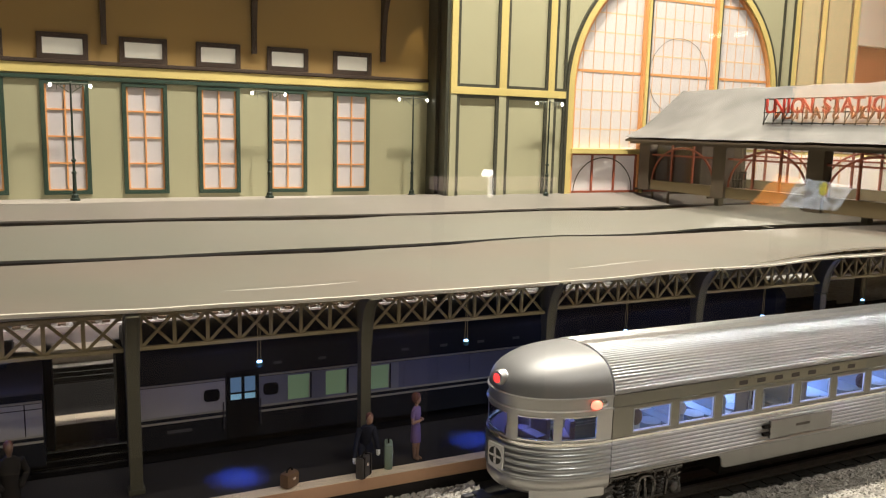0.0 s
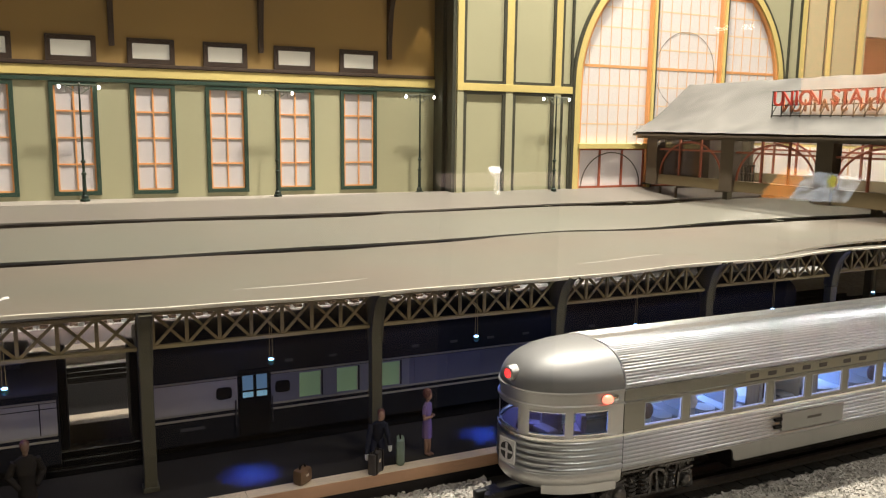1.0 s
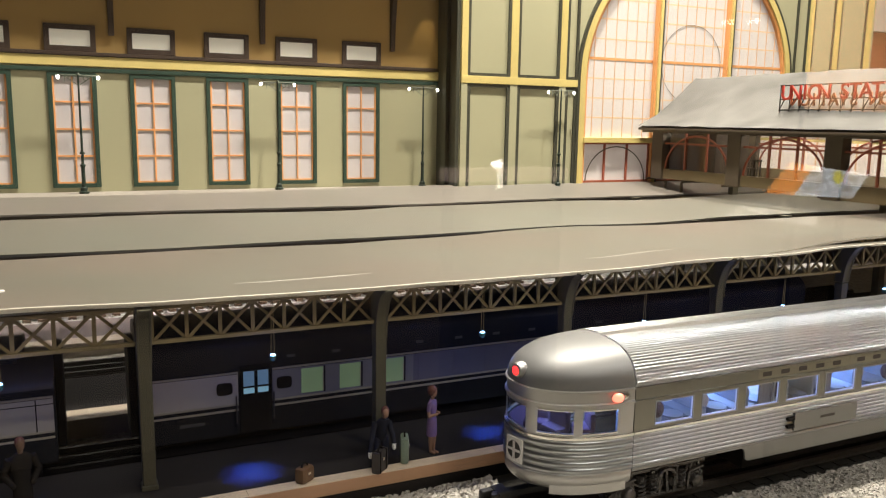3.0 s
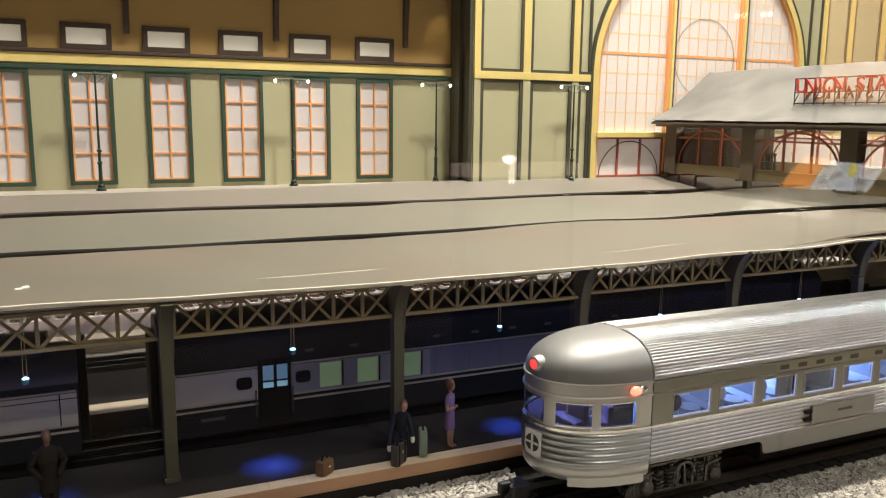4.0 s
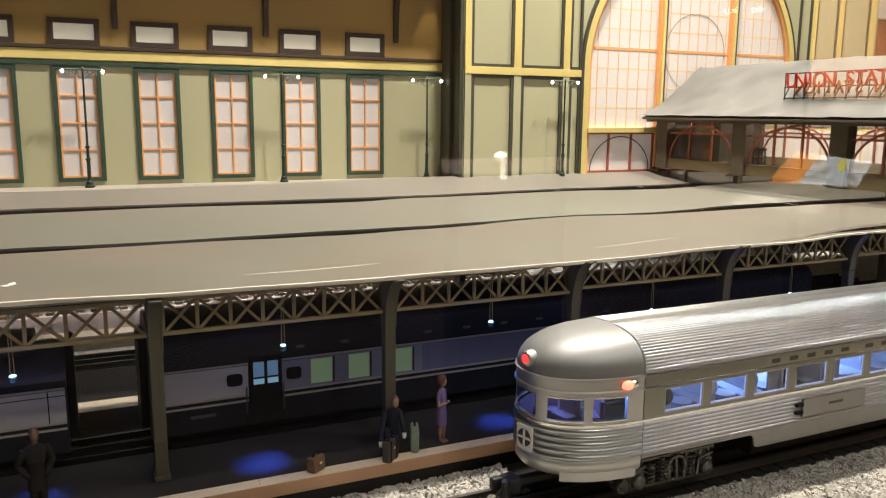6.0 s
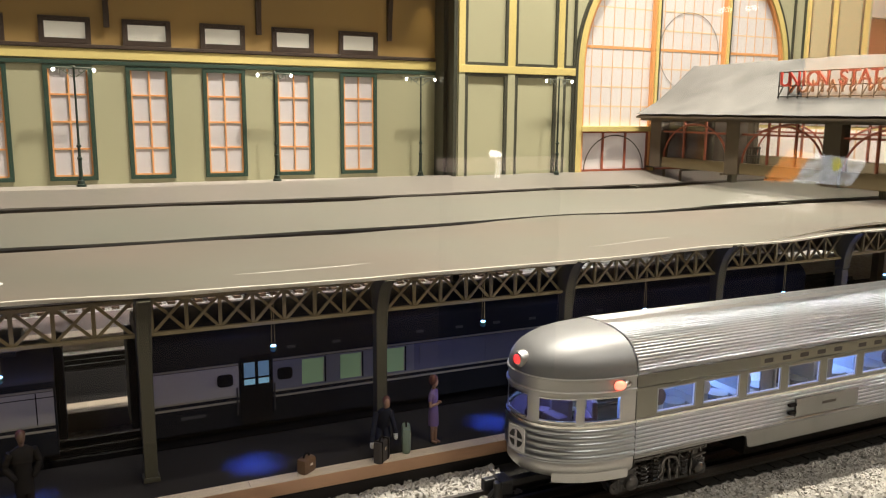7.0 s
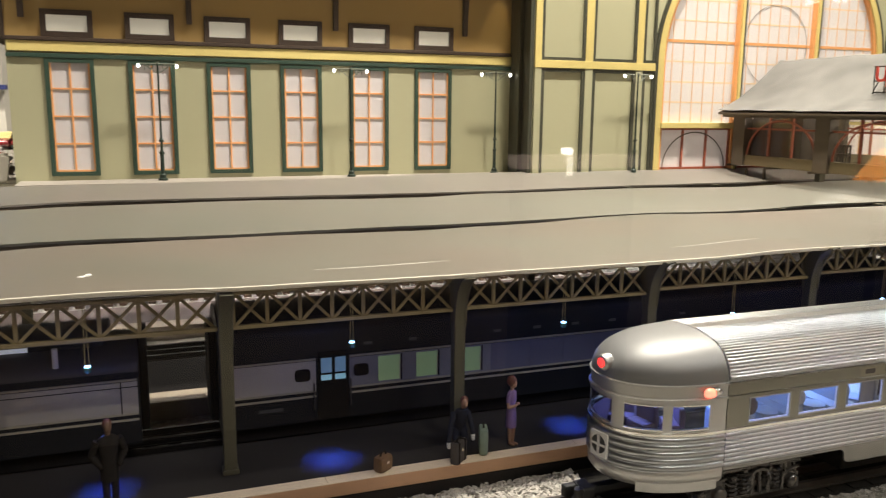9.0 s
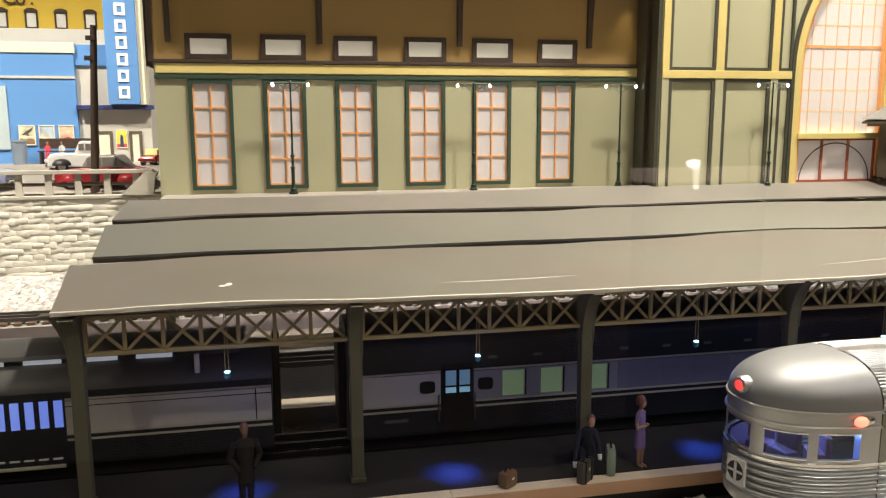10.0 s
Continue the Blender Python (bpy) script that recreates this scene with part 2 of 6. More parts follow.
def bar(bm, a, b, w, d):
    """A square bar from a to b in a plane of constant y: w across, d deep."""
    a, b = Vector(a), Vector(b)
    v = b - a
    side = Vector((-v.z, 0, v.x)).normalized() * (w / 2)
    deep = Vector((0, d / 2, 0))
    vs = [bm.verts.new(p + s * side + q * deep) for p in (a, b) for s, q in ((-1, -1), (1, -1), (1, 1), (-1, 1))]
    for f in ((3, 2, 1, 0), (4, 5, 6, 7), (0, 1, 5, 4), (1, 2, 6, 5), (2, 3, 7, 6), (3, 0, 4, 7)):
        bm.faces.new([vs[i] for i in f])
    return bm


def ball(bm, c, r, sx=1, sy=1, sz=1, u=12, v=8):
    bmesh.ops.create_uvsphere(bm, u_segments=u, v_segments=v, radius=r, matrix=Matrix.Translation(c) @ Matrix.Diagonal((sx, sy, sz, 1)))
    return bm


def lathe(bm, c, profile, n=16):
    """A turned form about the upright axis through c; the profile is (radius, height)."""
    rings = [[bm.verts.new((c[0] + r * math.cos(2 * math.pi * i / n), c[1] + r * math.sin(2 * math.pi * i / n), c[2] + h)) for i in range(n)] for r, h in profile]
    for a, b in zip(rings, rings[1:]):
        for i in range(n):
            bm.faces.new((a[i], a[(i + 1) % n], b[(i + 1) % n], b[i]))
    bm.faces.new(rings[0][::-1])
    bm.faces.new(rings[-1])
    return bm


def prism(bm, outline, axis, a, b):
    """A solid with the given outline, pushed from a to b along the axis. The outline lies in the other two axes, in order."""
    def at(p, v):
        return {"x": (v, p[0], p[1]), "y": (p[0], v, p[1]), "z": (p[0], p[1], v)}[axis]
    one, two = ([bm.verts.new(at(p, v)) for p in outline] for v in (a, b))
    bm.faces.new(one), bm.faces.new(two[::-1])
    for i in range(len(outline)):
        j = (i + 1) % len(outline)
        bm.faces.new((one[i], two[i], two[j], one[j]))
    bmesh.ops.recalc_face_normals(bm, faces=bm.faces)
    return bm


def grid_surface(bm, rows, thick=0.0):
    """A sheet through rows of points."""
    vs = [[bm.verts.new(p) for p in row] for row in rows]
    for a, b in zip(vs, vs[1:]):
        for i in range(len(a) - 1):
            bm.faces.new((a[i], a[i + 1], b[i + 1], b[i]))
    return bm


def mesh_of(name, bm, mats, smooth=False):
    me = bpy.data.meshes.new(name)
    bmesh.ops.scale(bm, vec=(K, K, K), verts=bm.verts)
    bm.to_mesh(me)
    bm.free()
    for m in mats if isinstance(mats, (list, tuple)) else [mats]:
        me.materials.append(m)
    if smooth:
        for p in me.polygons:
            p.use_smooth = True
        me.set_sharp_from_angle(angle=radians(40))
    return me


def part(name, bm, mat, parent=None, label="", smooth=False, at=None):
    """One mesh object, in plan units, under a thing, a part or a piece of the setting; at: its place under the parent."""
    me = bm if isinstance(bm, bpy.types.Mesh) else mesh_of(name, bm, mat, smooth)
    ob = new(name, me)
    ob.parent = parent
    if at:
        ob.location = [K * v for v in at]
    if label:
        tagged(ob, label)
    return ob


def thing(name, place, label, category, group="", turn=0):
    ob = new(name)
    ob.empty_display_size = 0.01
    ob.matrix_basis = pose(*[K * v for v in place], 0, 0, turn)
    return tagged(ob, label, category, group)


def structure(name, bm, mat, label, category="", smooth=False):
    return tagged(part(name, bm, mat, None, "", smooth), label, category or name.split("_")[0], "", "structure")


def B():
    return bmesh.new()


def placed(ob, x, y, z, turn=0):
    return copy_thing(ob, pose(K * x, K * y, K * z, 0, 0, turn))


rng = random.Random(7)

# ---- the room and the ground ----
structure("floor", box(B(), -320, 460, -260, 430, -103, -100), ROOMDARK, "dark floor of the exhibit room")
structure("ceiling", box(B(), -320, 460, -260, 430, 190, 193), ROOMWALL, "dim plain ceiling over the exhibit")
for wname, dims in (("wall_north", (-320, 460, 430, 434)), ("wall_south", (-320, 460, -264, -260))):
    structure(wname, box(B(), *dims, -100, 190), ROOMWALL, "dim tan wall of the exhibit room")
for wname, dims in (("wall_west", (-324, -320, -260, 430)), ("wall_east", (460, 464, -260, 430))):
    structure(wname, box(B(), *dims, -100, 190), ROOMWALL, "dim tan wall of the exhibit room")

def bed_height(x, y):
    return -1.35 + 0.12 * noise.noise((x * 0.4, y * 0.4, 0)) + max(0, y - 110) * 0.43


bm = B()
rows = []
for j in range(49):
    y = 22 + j * 1.6
    row = []
    for i in range(121):
        x = -90 + i * 2.5
        row.append((x, y, bed_height(x, y)))
    rows.append(row)
grid_surface(bm, rows)
bm2 = grid_surface(B(), [[(-90 + i * 1.5, 98.8 + j * 0.65, bed_height(-90 + i * 1.5, 98.8 + j * 0.65) + 0.05 * noise.noise((i * 0.9, j * 0.9, 4))) for i in range(140)] for j in range(31)])
structure("ground_gravel", bm2, GRAVEL, "pale pinkish gravel under the rear canopy and wall", "ground", True)
structure("ground", bm, BED, "grey gravel bed of the model railway layout", "ground", True)
structure("ground_table", box(B(), -150, 240, 22, 330, -9, -2.2), ROOMDARK, "dark wooden table under the model railway", "ground")
bm = prism(B(), [(119.2, 8), (119.2, 12.3), (122.5, 12.5), (134, 14.9), (330, 14.9), (330, 8)], "x", -150, -13)
box(bm, -13, 240, 110.6, 330, 8, 12.2)
structure("ground_street", bm, STREET, "grey upper street level behind the tracks", "street")

# ---- tracks ----


def track(name, y, x0, x1, label, wood=TIE, steel=RAIL):
    top = thing(name, (0, y, -0.6), label, "railway track")
    for dy in (-1.6, 0, 1.6):
        bm = box(B(), x0, x1, dy - 0.14, dy + 0.14, -0.42, -0.0, 0)
        box(bm, x0, x1, dy - 0.3, dy + 0.3, -0.46, -0.38)
        part("rail", bm, steel, top)
    tie = mesh_of("tie", box(B(), -0.42, 0.42, -2.6, 2.6, -0.8, -0.44), wood)
    x = x0 + 0.6
    while x < x1:
        part("tie", tie, None, top, at=(x, 0, rng.uniform(-0.03, 0.03)))
        x += 1.55
    return top


track("railway_track", 45.6, -20, 112, "black three-rail model track in pale gravel")
track("railway_track", 63.4, -45, 112, "black three-rail model track beside the platform", TIE, SHADOWED)
track("railway_track", 84.0, -45, 100, "black three-rail model track under the canopies", TIE, SHADOWED)
track("railway_track", 108.0, -60, 60, "three-rail model track with brown ties in pale gravel", BROWNTIE)

structure("ground_roadbed", box(B(), 4, 112, 42.7, 50.8, -1.6, -1.12), TIE, "black roadbed under the nearest track", "ground")

# ---- platforms ----


def platform(y0, y1, x0, x1, label, low=0.0, edge=PLANK, wide=1.3, front=PLANK, paving=PAVING):
    top = tagged(part("platform", box(B(), x0, x1, y0 + 0.12, y1 - 0.12, -1.4, 0.42 - low), PAVING if edge is PLANK else edge), label, "platform", "", "structure")
    strip = mesh_of("edge_plank", box(B(), -3.99, 3.99, 0.0, wide, 0.42 - low, 0.52 - low, 0.03), edge)
    part("edge_board", box(B(), x0, x1, y0, y0 + 0.12, -0.32 - low, 0.5 - low, 0.03), front, top, "pinkish tan edge board")
    part("paving", box(B(), x0, x1, y0 + wide + 0.02, y1 - 0.14, 0.42 - low, 0.5 - low, 0.02), paving, top, "dark platform top")
    x = x0 + 4
    while x < x1:
        part("edge_plank", strip, None, top, "edge plank", at=(x, y0, rng.uniform(-0.01, 0.01)))
        x += 8
    return top


platform(50.85, 58.2, -30, 110, "station platform darkened for shade with pale tan wooden edge", 0, PLANK, 0.95, FASCIA)
platform(68.3, 78.6, -30, 110, "station platform with pale edge under the second canopy", 0.45, DULLEDGE, 2.2, DULLEDGE, SHADE_BLACK)
platform(89.5, 99.0, -30, 84, "dark pink-brown station platform with pale edge under the third canopy", 0.45, DULLEDGE, 2.2, DULLEDGE, PINKBROWN)

# ---- canopies ----
BAY = 14.05


def curve_through(x, knots):
    """A smooth line through a few (x, value) knots, level beyond the ends."""
    if x <= knots[0][0]:
        return knots[0][1]
    for (xa, a), (xb, b) in zip(knots, knots[1:]):
        if x <= xb:
            t = (x - xa) / (xb - xa)
            return a + (b - a) * t * t * (3 - 2 * t)
    return knots[-1][1]


def bracket_outline(reach, rise, width):
    """A post's head: two knees that curve forward and back up to the roof."""
    pts = []
    for i in range(11):
        a = math.radians(90 * i / 10)
        pts.append((width / 2 + reach * (1 - math.cos(a)), rise * math.sin(a)))
    return pts + [(-y, z) for y, z in pts[::-1]]


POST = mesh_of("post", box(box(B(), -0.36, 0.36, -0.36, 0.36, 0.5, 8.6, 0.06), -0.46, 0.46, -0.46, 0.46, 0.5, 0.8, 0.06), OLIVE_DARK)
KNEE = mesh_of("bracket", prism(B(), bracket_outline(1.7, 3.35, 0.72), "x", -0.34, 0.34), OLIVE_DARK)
KNEE_RIM = B()
for sgn in (-1, 1):
    rim = [(sgn * y, z) for y, z in bracket_outline(1.7, 3.35, 0.72)[:11]]
    for (ya, za), (yb, zb) in zip(rim, rim[1:]):
        for xx in (-0.34, 0.34):
            rod(KNEE_RIM, (xx, ya, za), (xx, yb, zb), 0.07, n=5)
KNEE_RIM = mesh_of("bracket_rim", KNEE_RIM, OLIVE_DARK)
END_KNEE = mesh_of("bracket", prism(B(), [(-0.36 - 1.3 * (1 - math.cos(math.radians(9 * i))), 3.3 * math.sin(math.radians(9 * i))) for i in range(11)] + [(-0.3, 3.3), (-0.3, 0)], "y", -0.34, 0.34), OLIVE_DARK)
CHORD = mesh_of("chord", box(B(), -6.62, 6.62, -0.15, 0.15, -0.11, 0.11, 0.03), OLIVE)
PANELS, TZ0, TZ1 = 7, 9.12, 11.12
STEP = 13.1 / PANELS
UPRIGHT = mesh_of("upright", box(B(), -0.1, 0.1, -0.09, 0.09, TZ0, TZ1), OLIVE)
DIAG_A = mesh_of("diagonal", bar(B(), (0, 0, TZ0), (STEP, 0, TZ1), 0.17, 0.12), OLIVE)
DIAG_B = mesh_of("diagonal", bar(B(), (0, 0.07, TZ1), (STEP, 0.07, TZ0), 0.17, 0.12), OLIVE)


def canopy(front, back, height, label, post_y, bays, ends, x1=140, shift=0.0, skin=CANOPY, climb=0.0):
    """front and back: the sheet's edges as functions of x; ends: where they begin; climb: rise of the ironwork that
    fits it to the camera's view.
    """
    top = thing("platform_canopy", (0, 0, 0), label, "canopy", "station canopies")
    bm = B()
    up, down = [], []
    for j in range(17):
        v = (j / 16) ** 1.3
        xl = ends[0] + v * (ends[1] - ends[0])
        ru, rd = [], []
        for i in range(111):
            x = xl + (x1 - xl) * (i / 110) ** 1.15
            z = height(x, v)
            yy = front(x) + v * (back(x) - front(x)) + (0.12 * noise.noise((x * 0.3, post_y, v)) if v in (0, 1) else 0)
            ru.append((x, yy, z))
            rd.append((x, yy, z - 0.2))
        up.append(ru), down.append(rd)
    grid_surface(bm, up)
    grid_surface(bm, [r[::-1] for r in down])
    part("roof_sheet", bm, skin, top, "", True)
    bm = B()
    for a, b in ((up[0], down[0]), (down[-1], up[-1]), ([r[0] for r in down], [r[0] for r in up])):
        grid_surface(bm, [list(a), list(b)])
    bmesh.ops.recalc_face_normals(bm, faces=bm.faces)
    part("sheet_edge", bm, CANOPY_HIGHLIGHT if skin is CANOPY else skin, top, "cut edge of the roof sheet")
    if skin is not CANOPY:
        bm = B()
        grid_surface(bm, [[(x, y + dy, z - dz) for x, y, z in up[0]] for dy, dz in ((0.12, 0.2), (0.12, 0.2 + 0.3))])
        part("fascia", bm, FASCIABROWN, top, "rough brown fascia under the sheet")
    for k in range(-1, bays):
        x = 5.0 + BAY * k + shift - (0.85 if k < 0 else 0)
        dz = climb * max(x - 24, 0)
        post = part("post", POST, None, top, at=(x, post_y, 0))
        knee = part("bracket", KNEE, None, post, at=(0, 0, 8.1 + dz))
        part("bracket_rim", KNEE_RIM, None, knee)
        if k < 0:
            part("bracket", END_KNEE, None, post, at=(0, 0, 8.1))
        xm = 5.0 + BAY * (k + 0.5) + shift
        dz = climb * max(xm - 24, 0)
        wide = 1.0
        if k < 0:
            xm, wide = xm - 0.42, 1.06
        truss = part("truss_top_chord", CHORD, None, top, at=(xm, post_y, TZ1 + dz))
        lower = part("truss_bottom_chord", CHORD, None, top, at=(xm, post_y, TZ0 + dz))
        truss.scale = lower.scale = (wide, 1, 1)
        for n in range(PANELS):
            part("upright", UPRIGHT, None, truss, at=(-6.55 + n * STEP, 0, -TZ1))
            part("diagonal", DIAG_A, None, truss, at=(-6.55 + n * STEP, -0.03, -TZ1))
            part("diagonal", DIAG_B, None, truss, at=(-6.55 + n * STEP, 0.03, -TZ1))
    return top


def bumps(x, v, seed):
    return 0.13 * noise.noise((x * 0.045, v * 1.3, seed)) + 0.04 * noise.noise((x * 0.2, v * 3, seed + 5))


def step_up(x, a, b):
    t = min(max((x - a) / (b - a), 0), 1)
    return t * t * (3 - 2 * t)


def lip_height(x):
    return curve_through(x, [(-10.5, 11.85), (-2, 11.98), (7, 11.76), (16, 11.67), (35, 11.66), (45, 11.88), (52.4, 11.8), (59, 12.08), (75, 12.05)]) + 0.03 * noise.noise((x * 0.25, 3.0, 1.0))


def front_height(x, v):
    lifted = 0.5 * step_up(x, 50.5, 66)
    return lip_height(x) + lifted * max(1 - v * 2.2, 0) + v * (11.68 - lip_height(x) + bumps(x, v, 1.0)) + 0.06 * math.sin(math.pi * min(v * 2.5, 1)) * noise.noise((x * 0.09, v, 6.0))


F_BACK = [(-13, 67.8), (-3, 69.9), (8, 70.2), (21, 69.2), (29, 69.9), (45, 72.7), (54, 71.3), (65, 71.4)]
M_FRONT = [(-12.5, 71.9), (-3, 72.9), (8, 72.5), (22, 73.0), (30, 73.0), (46, 74.5), (56, 73.8), (70, 75.5)]
M_BACK = [(-15.5, 91.3), (-5, 94.0), (11, 95.2), (29, 93.3), (38, 95.0), (60, 96.1), (73, 94.6), (93, 98.0)]
R_FRONT = [(-15.6, 95.5), (-5, 98.5), (11, 97.8), (30, 97.6), (38, 97.2), (62, 99.0), (77, 99.1), (95, 100.8)]
front_canopy = canopy(lambda x: 52.5 + 1.1 * step_up(x, 49, 52), lambda x: curve_through(x, F_BACK), front_height, "long flat grey-beige station canopy on olive iron trusses", 54.2, 9, (-10.6, -13.2), climb=0.016)
lip = []
for i in range(111):
    x = -10.6 + 150.6 * (i / 110) ** 1.15
    z = lip_height(x)
    lip.append((x, z))
# made-up lip that draws the highlight of the front edge
part("sheet_lip", grid_surface(B(), [[(x, 52.47 + dy, z + dz) for x, z in lip] for dy, dz in ((0, -0.12), (0, 0.02), (0.09, 0.05), (0.19, 0.01))]), CANOPY_HIGHLIGHT, front_canopy, "lip added along the front edge as its highlight", True)
strip = [p for p in lip if p[0] > 47.5]
part("front_strip", grid_surface(B(), [[(x, 52.5 + dy, z - 0.012 - dy * 0.1 * (1 - step_up(x, 49, 53))) for x, z in strip] for dy in (0, 0.5, 1.0, 1.5)]), CANOPY, front_canopy, "loose front strip of the roof sheet", True)
rub = B()
for k in range(15):
    x = 54.5 + 1.55 * k + rng.uniform(-0.4, 0.4)
    box(rub, x, x + rng.uniform(0.25, 0.9), 54.0, 54.5, lip_height(x) - 0.3, lip_height(x) - 0.04 + 0.4 * step_up(x, 50.5, 66))
part("packing", rub, OLIVE, front_canopy, "packing blocks in the open joint")
canopy(lambda x: curve_through(x, M_FRONT), lambda x: curve_through(x, M_BACK), lambda x, v: 11.55 + 0.6 * bumps(x, v, 2.0), "long flat grey-beige middle canopy on olive iron posts", 76.3, 6, (-12.6, -15.4), shift=2.0, skin=CANOPY_GREEN)
canopy(lambda x: curve_through(x, R_FRONT), lambda x: 110.4, lambda x, v: 11.6 + 0.6 * bumps(x, v, 3.0) + v * (0.6 + 0.7 * step_up(x, -5, 80)), "long flat grey-beige rear canopy beside the station wall", 99.8, 6, (-15.6, -16.4), shift=-1.0, skin=CANOPY_PINK)
# the seams' bright glint is put into this paler colour
SEAM_GLINT = material("seam_highlight", (0.38, 0.36, 0.31), 0.5, grain=0.1)
for x0, x1, y, tilt in ((10.5, 19.5, 56.3, 0.7), (36.5, 45.0, 56.8, 0.6)):
    rows = [[], [], []]
    for i in range(13):
        x = x0 + (x1 - x0) * i / 12
        w = 0.06 * math.sin(math.pi * i / 12) + 0.005
        yy = y + tilt * i / 12
        h = front_height(x, (yy - 52.5) / 17.5)
        for row, (dy, dz) in zip(rows, ((-w, 0.004), (0, 0.03), (w, 0.004))):
            row.append((x, yy + dy, h + dz))
    tagged(part("roof_seam", grid_surface(B(), rows), SEAM_GLINT, None, "", True), "thin lifted seam in the canopy sheet", "seam", "canopy seams")

# ---- station wing ----
WY = 116.5
WX = [-9.55 + 9.25 * k for k in range(6)]
WW, WZ0, WZ1 = 5.45, 12.75, 26.75
bm = B()
edges = [-13.5] + [v for x in WX for v in (x, x + WW)] + [52.2]
for a, b in zip(edges[::2], edges[1::2]):
    box(bm, a, b, WY, WY + 1.5, WZ0, WZ1)
box(bm, -13.5, 52.2, WY, WY + 1.5, 10, WZ0)
box(bm, -13.5, 52.2, WY, WY + 1.5, WZ1, 28.9)
wing = structure("wall_station_wing", bm, SAGE, "sage green clapboard wall of the station wing", "wall")
UX = [x - 0.1 for x in WX]
bm = B()
edges = [-13.5] + [v for x in UX for v in (x + 0.3, x + 5.5)] + [52.2]
for a, b in zip(edges[::2], edges[1::2]):
    box(bm, a, b, WY, WY + 1.5, 29.3, 32.3)
box(bm, -13.5, 52.2, WY, WY + 1.5, 28.9, 29.3)
box(bm, -13.5, 52.2, WY, WY + 1.5, 32.3, 46)
MUSTARD = material("mustard_plaster", (0.42, 0.27, 0.09), 0.8, grain=0.08, stain=0.15, stain_scale=5)
structure("wall_station_wing_upper", bm, MUSTARD, "mustard plaster upper wall under the eaves", "wall")
part("yellow_band", box(B(), -13.3, 51.3, WY - 0.35, WY, 27.5, 28.7, 0.05), YELLOW, wing, "yellow painted band")
part("ledge", box(B(), -13.6, 51.4, WY - 0.5, WY, 28.75, 29.2, 0.06), DARKBROWN, wing, "dark brown ledge")
part("lower_moulding", box(B(), -13.5, 51.4, WY - 0.3, WY, 26.8, 27.3, 0.05), FOREST, wing, "dark green moulding")
part("corner_board", box(B(), -14.1, -13.45, WY - 0.1, WY + 1.6, 28.9, 46), DARKBROWN, wing, "dark corner board")


def muntin_frame(bm, x0, x1, z0, z1, y0, y1, cols, rows, w):
    for i in range(cols + 1):
        x = x0 + (x1 - x0) * i / cols
        box(bm, x - w / 2, x + w / 2, y0, y1, z0, z1)
    for j in range(rows + 1):
        z = z0 + (z1 - z0) * j / rows
        box(bm, x0, x1, y0 + 0.012, y1 - 0.012, z - w / 2, z + w / 2)
    return bm


def frame_of(x0, x1, z0, z1, y0, y1, w, bevel=0.03):
    bm = box(B(), x0, x0 + w, y0, y1, z0, z1, bevel)
    box(bm, x1 - w, x1, y0, y1, z0, z1, bevel)
    box(bm, x0 + w, x1 - w, y0, y1, z0, z0 + w, bevel)
    return box(bm, x0 + w, x1 - w, y0, y1, z1 - w, z1, bevel)


def wing_window():
    top = thing("window_1", (WX[0], WY, WZ0), "tall wing window with orange muntins and dark green frame", "window", "tall wing windows")
    top["kind"] = "structure"
    h = WZ1 - WZ0
    part("window_frame", frame_of(0, WW, 0, h, -0.22, 0.5, 0.5), FOREST, top, "dark green frame")
    part("sash", muntin_frame(B(), 0.62, WW - 0.62, 0.6, h - 0.25, -0.02, 0.12, 2, 4, 0.2), ORANGE, top, "orange muntins")
    pw, ph = (WW - 1.24) / 2, (h - 0.85) / 4
    pane = mesh_of("pane", box(B(), 0.02, pw - 0.02, 0.12, 0.2, 0.02, ph - 0.02), BLIND)
    for i in range(2):
        for j in range(4):
            part("pane", pane, None, top, at=(0.62 + i * pw, 0, 0.6 + j * ph))
    return top


first = wing_window()
for x in WX[1:]:
    placed(first, x, WY, WZ0)


# glows in place of the bright hall window beyond the concourse
STAND_IN_GLOW = material("glowing_stand_in_pane", (0.66, 0.6, 0.55), 0.6, stain=0.08, emit=(1.0, 0.84, 0.66), power=0.3)
# emission lifts these blinds out of the eaves' shade; no lamp behind
UPANE = material("glowing_upper_blind", (0.85, 0.82, 0.72), 0.6, stain=0.06, emit=(1.0, 0.92, 0.74), power=0.16)


def upper_window():
    top = thing("window_2", (UX[0], WY, 29.25), "small upper window with dark brown frame and pale blind", "window", "upper wing windows")
    top["kind"] = "structure"
    part("window_frame", frame_of(0, 5.7, 0, 3.15, -0.25, 0.5, 0.62), DARKBROWN, top, "dark brown frame")
    part("pane", box(B(), 0.5, 5.3, 0.05, 0.15, 0.1, 2.9), UPANE, top, "pale blind with added glow behind the pane")
    return top


first = upper_window()
for x in UX[1:]:
    placed(first, x, WY, 29.25)
for x in (-11.6, 7.1, 25.6, 44.0):
    bm = prism(B(), [(WY, 31.3), (WY - 0.5, 31.3), (WY - 0.6, 34), (WY - 1.2, 38), (WY - 4.2, 43.8), (WY, 43.8)], "x", x - 0.33, x + 0.33)
    ob = tagged(part("roof_bracket", bm, DARKBROWN), "dark wooden eaves bracket on the station wing", "bracket", "eaves brackets")
structure("roof_station_wing", prism(B(), [(111.6, 43.8), (111.6, 44.6), (124, 50), (124, 43.8)], "x", -16, 51.4), ROOFGREY, "grey overhanging roof of the station wing", "roof")

# ---- station hall ----
HY = 109.2
AX, AZ, AR = 92.4, 28.5, 20.5
bm = B()


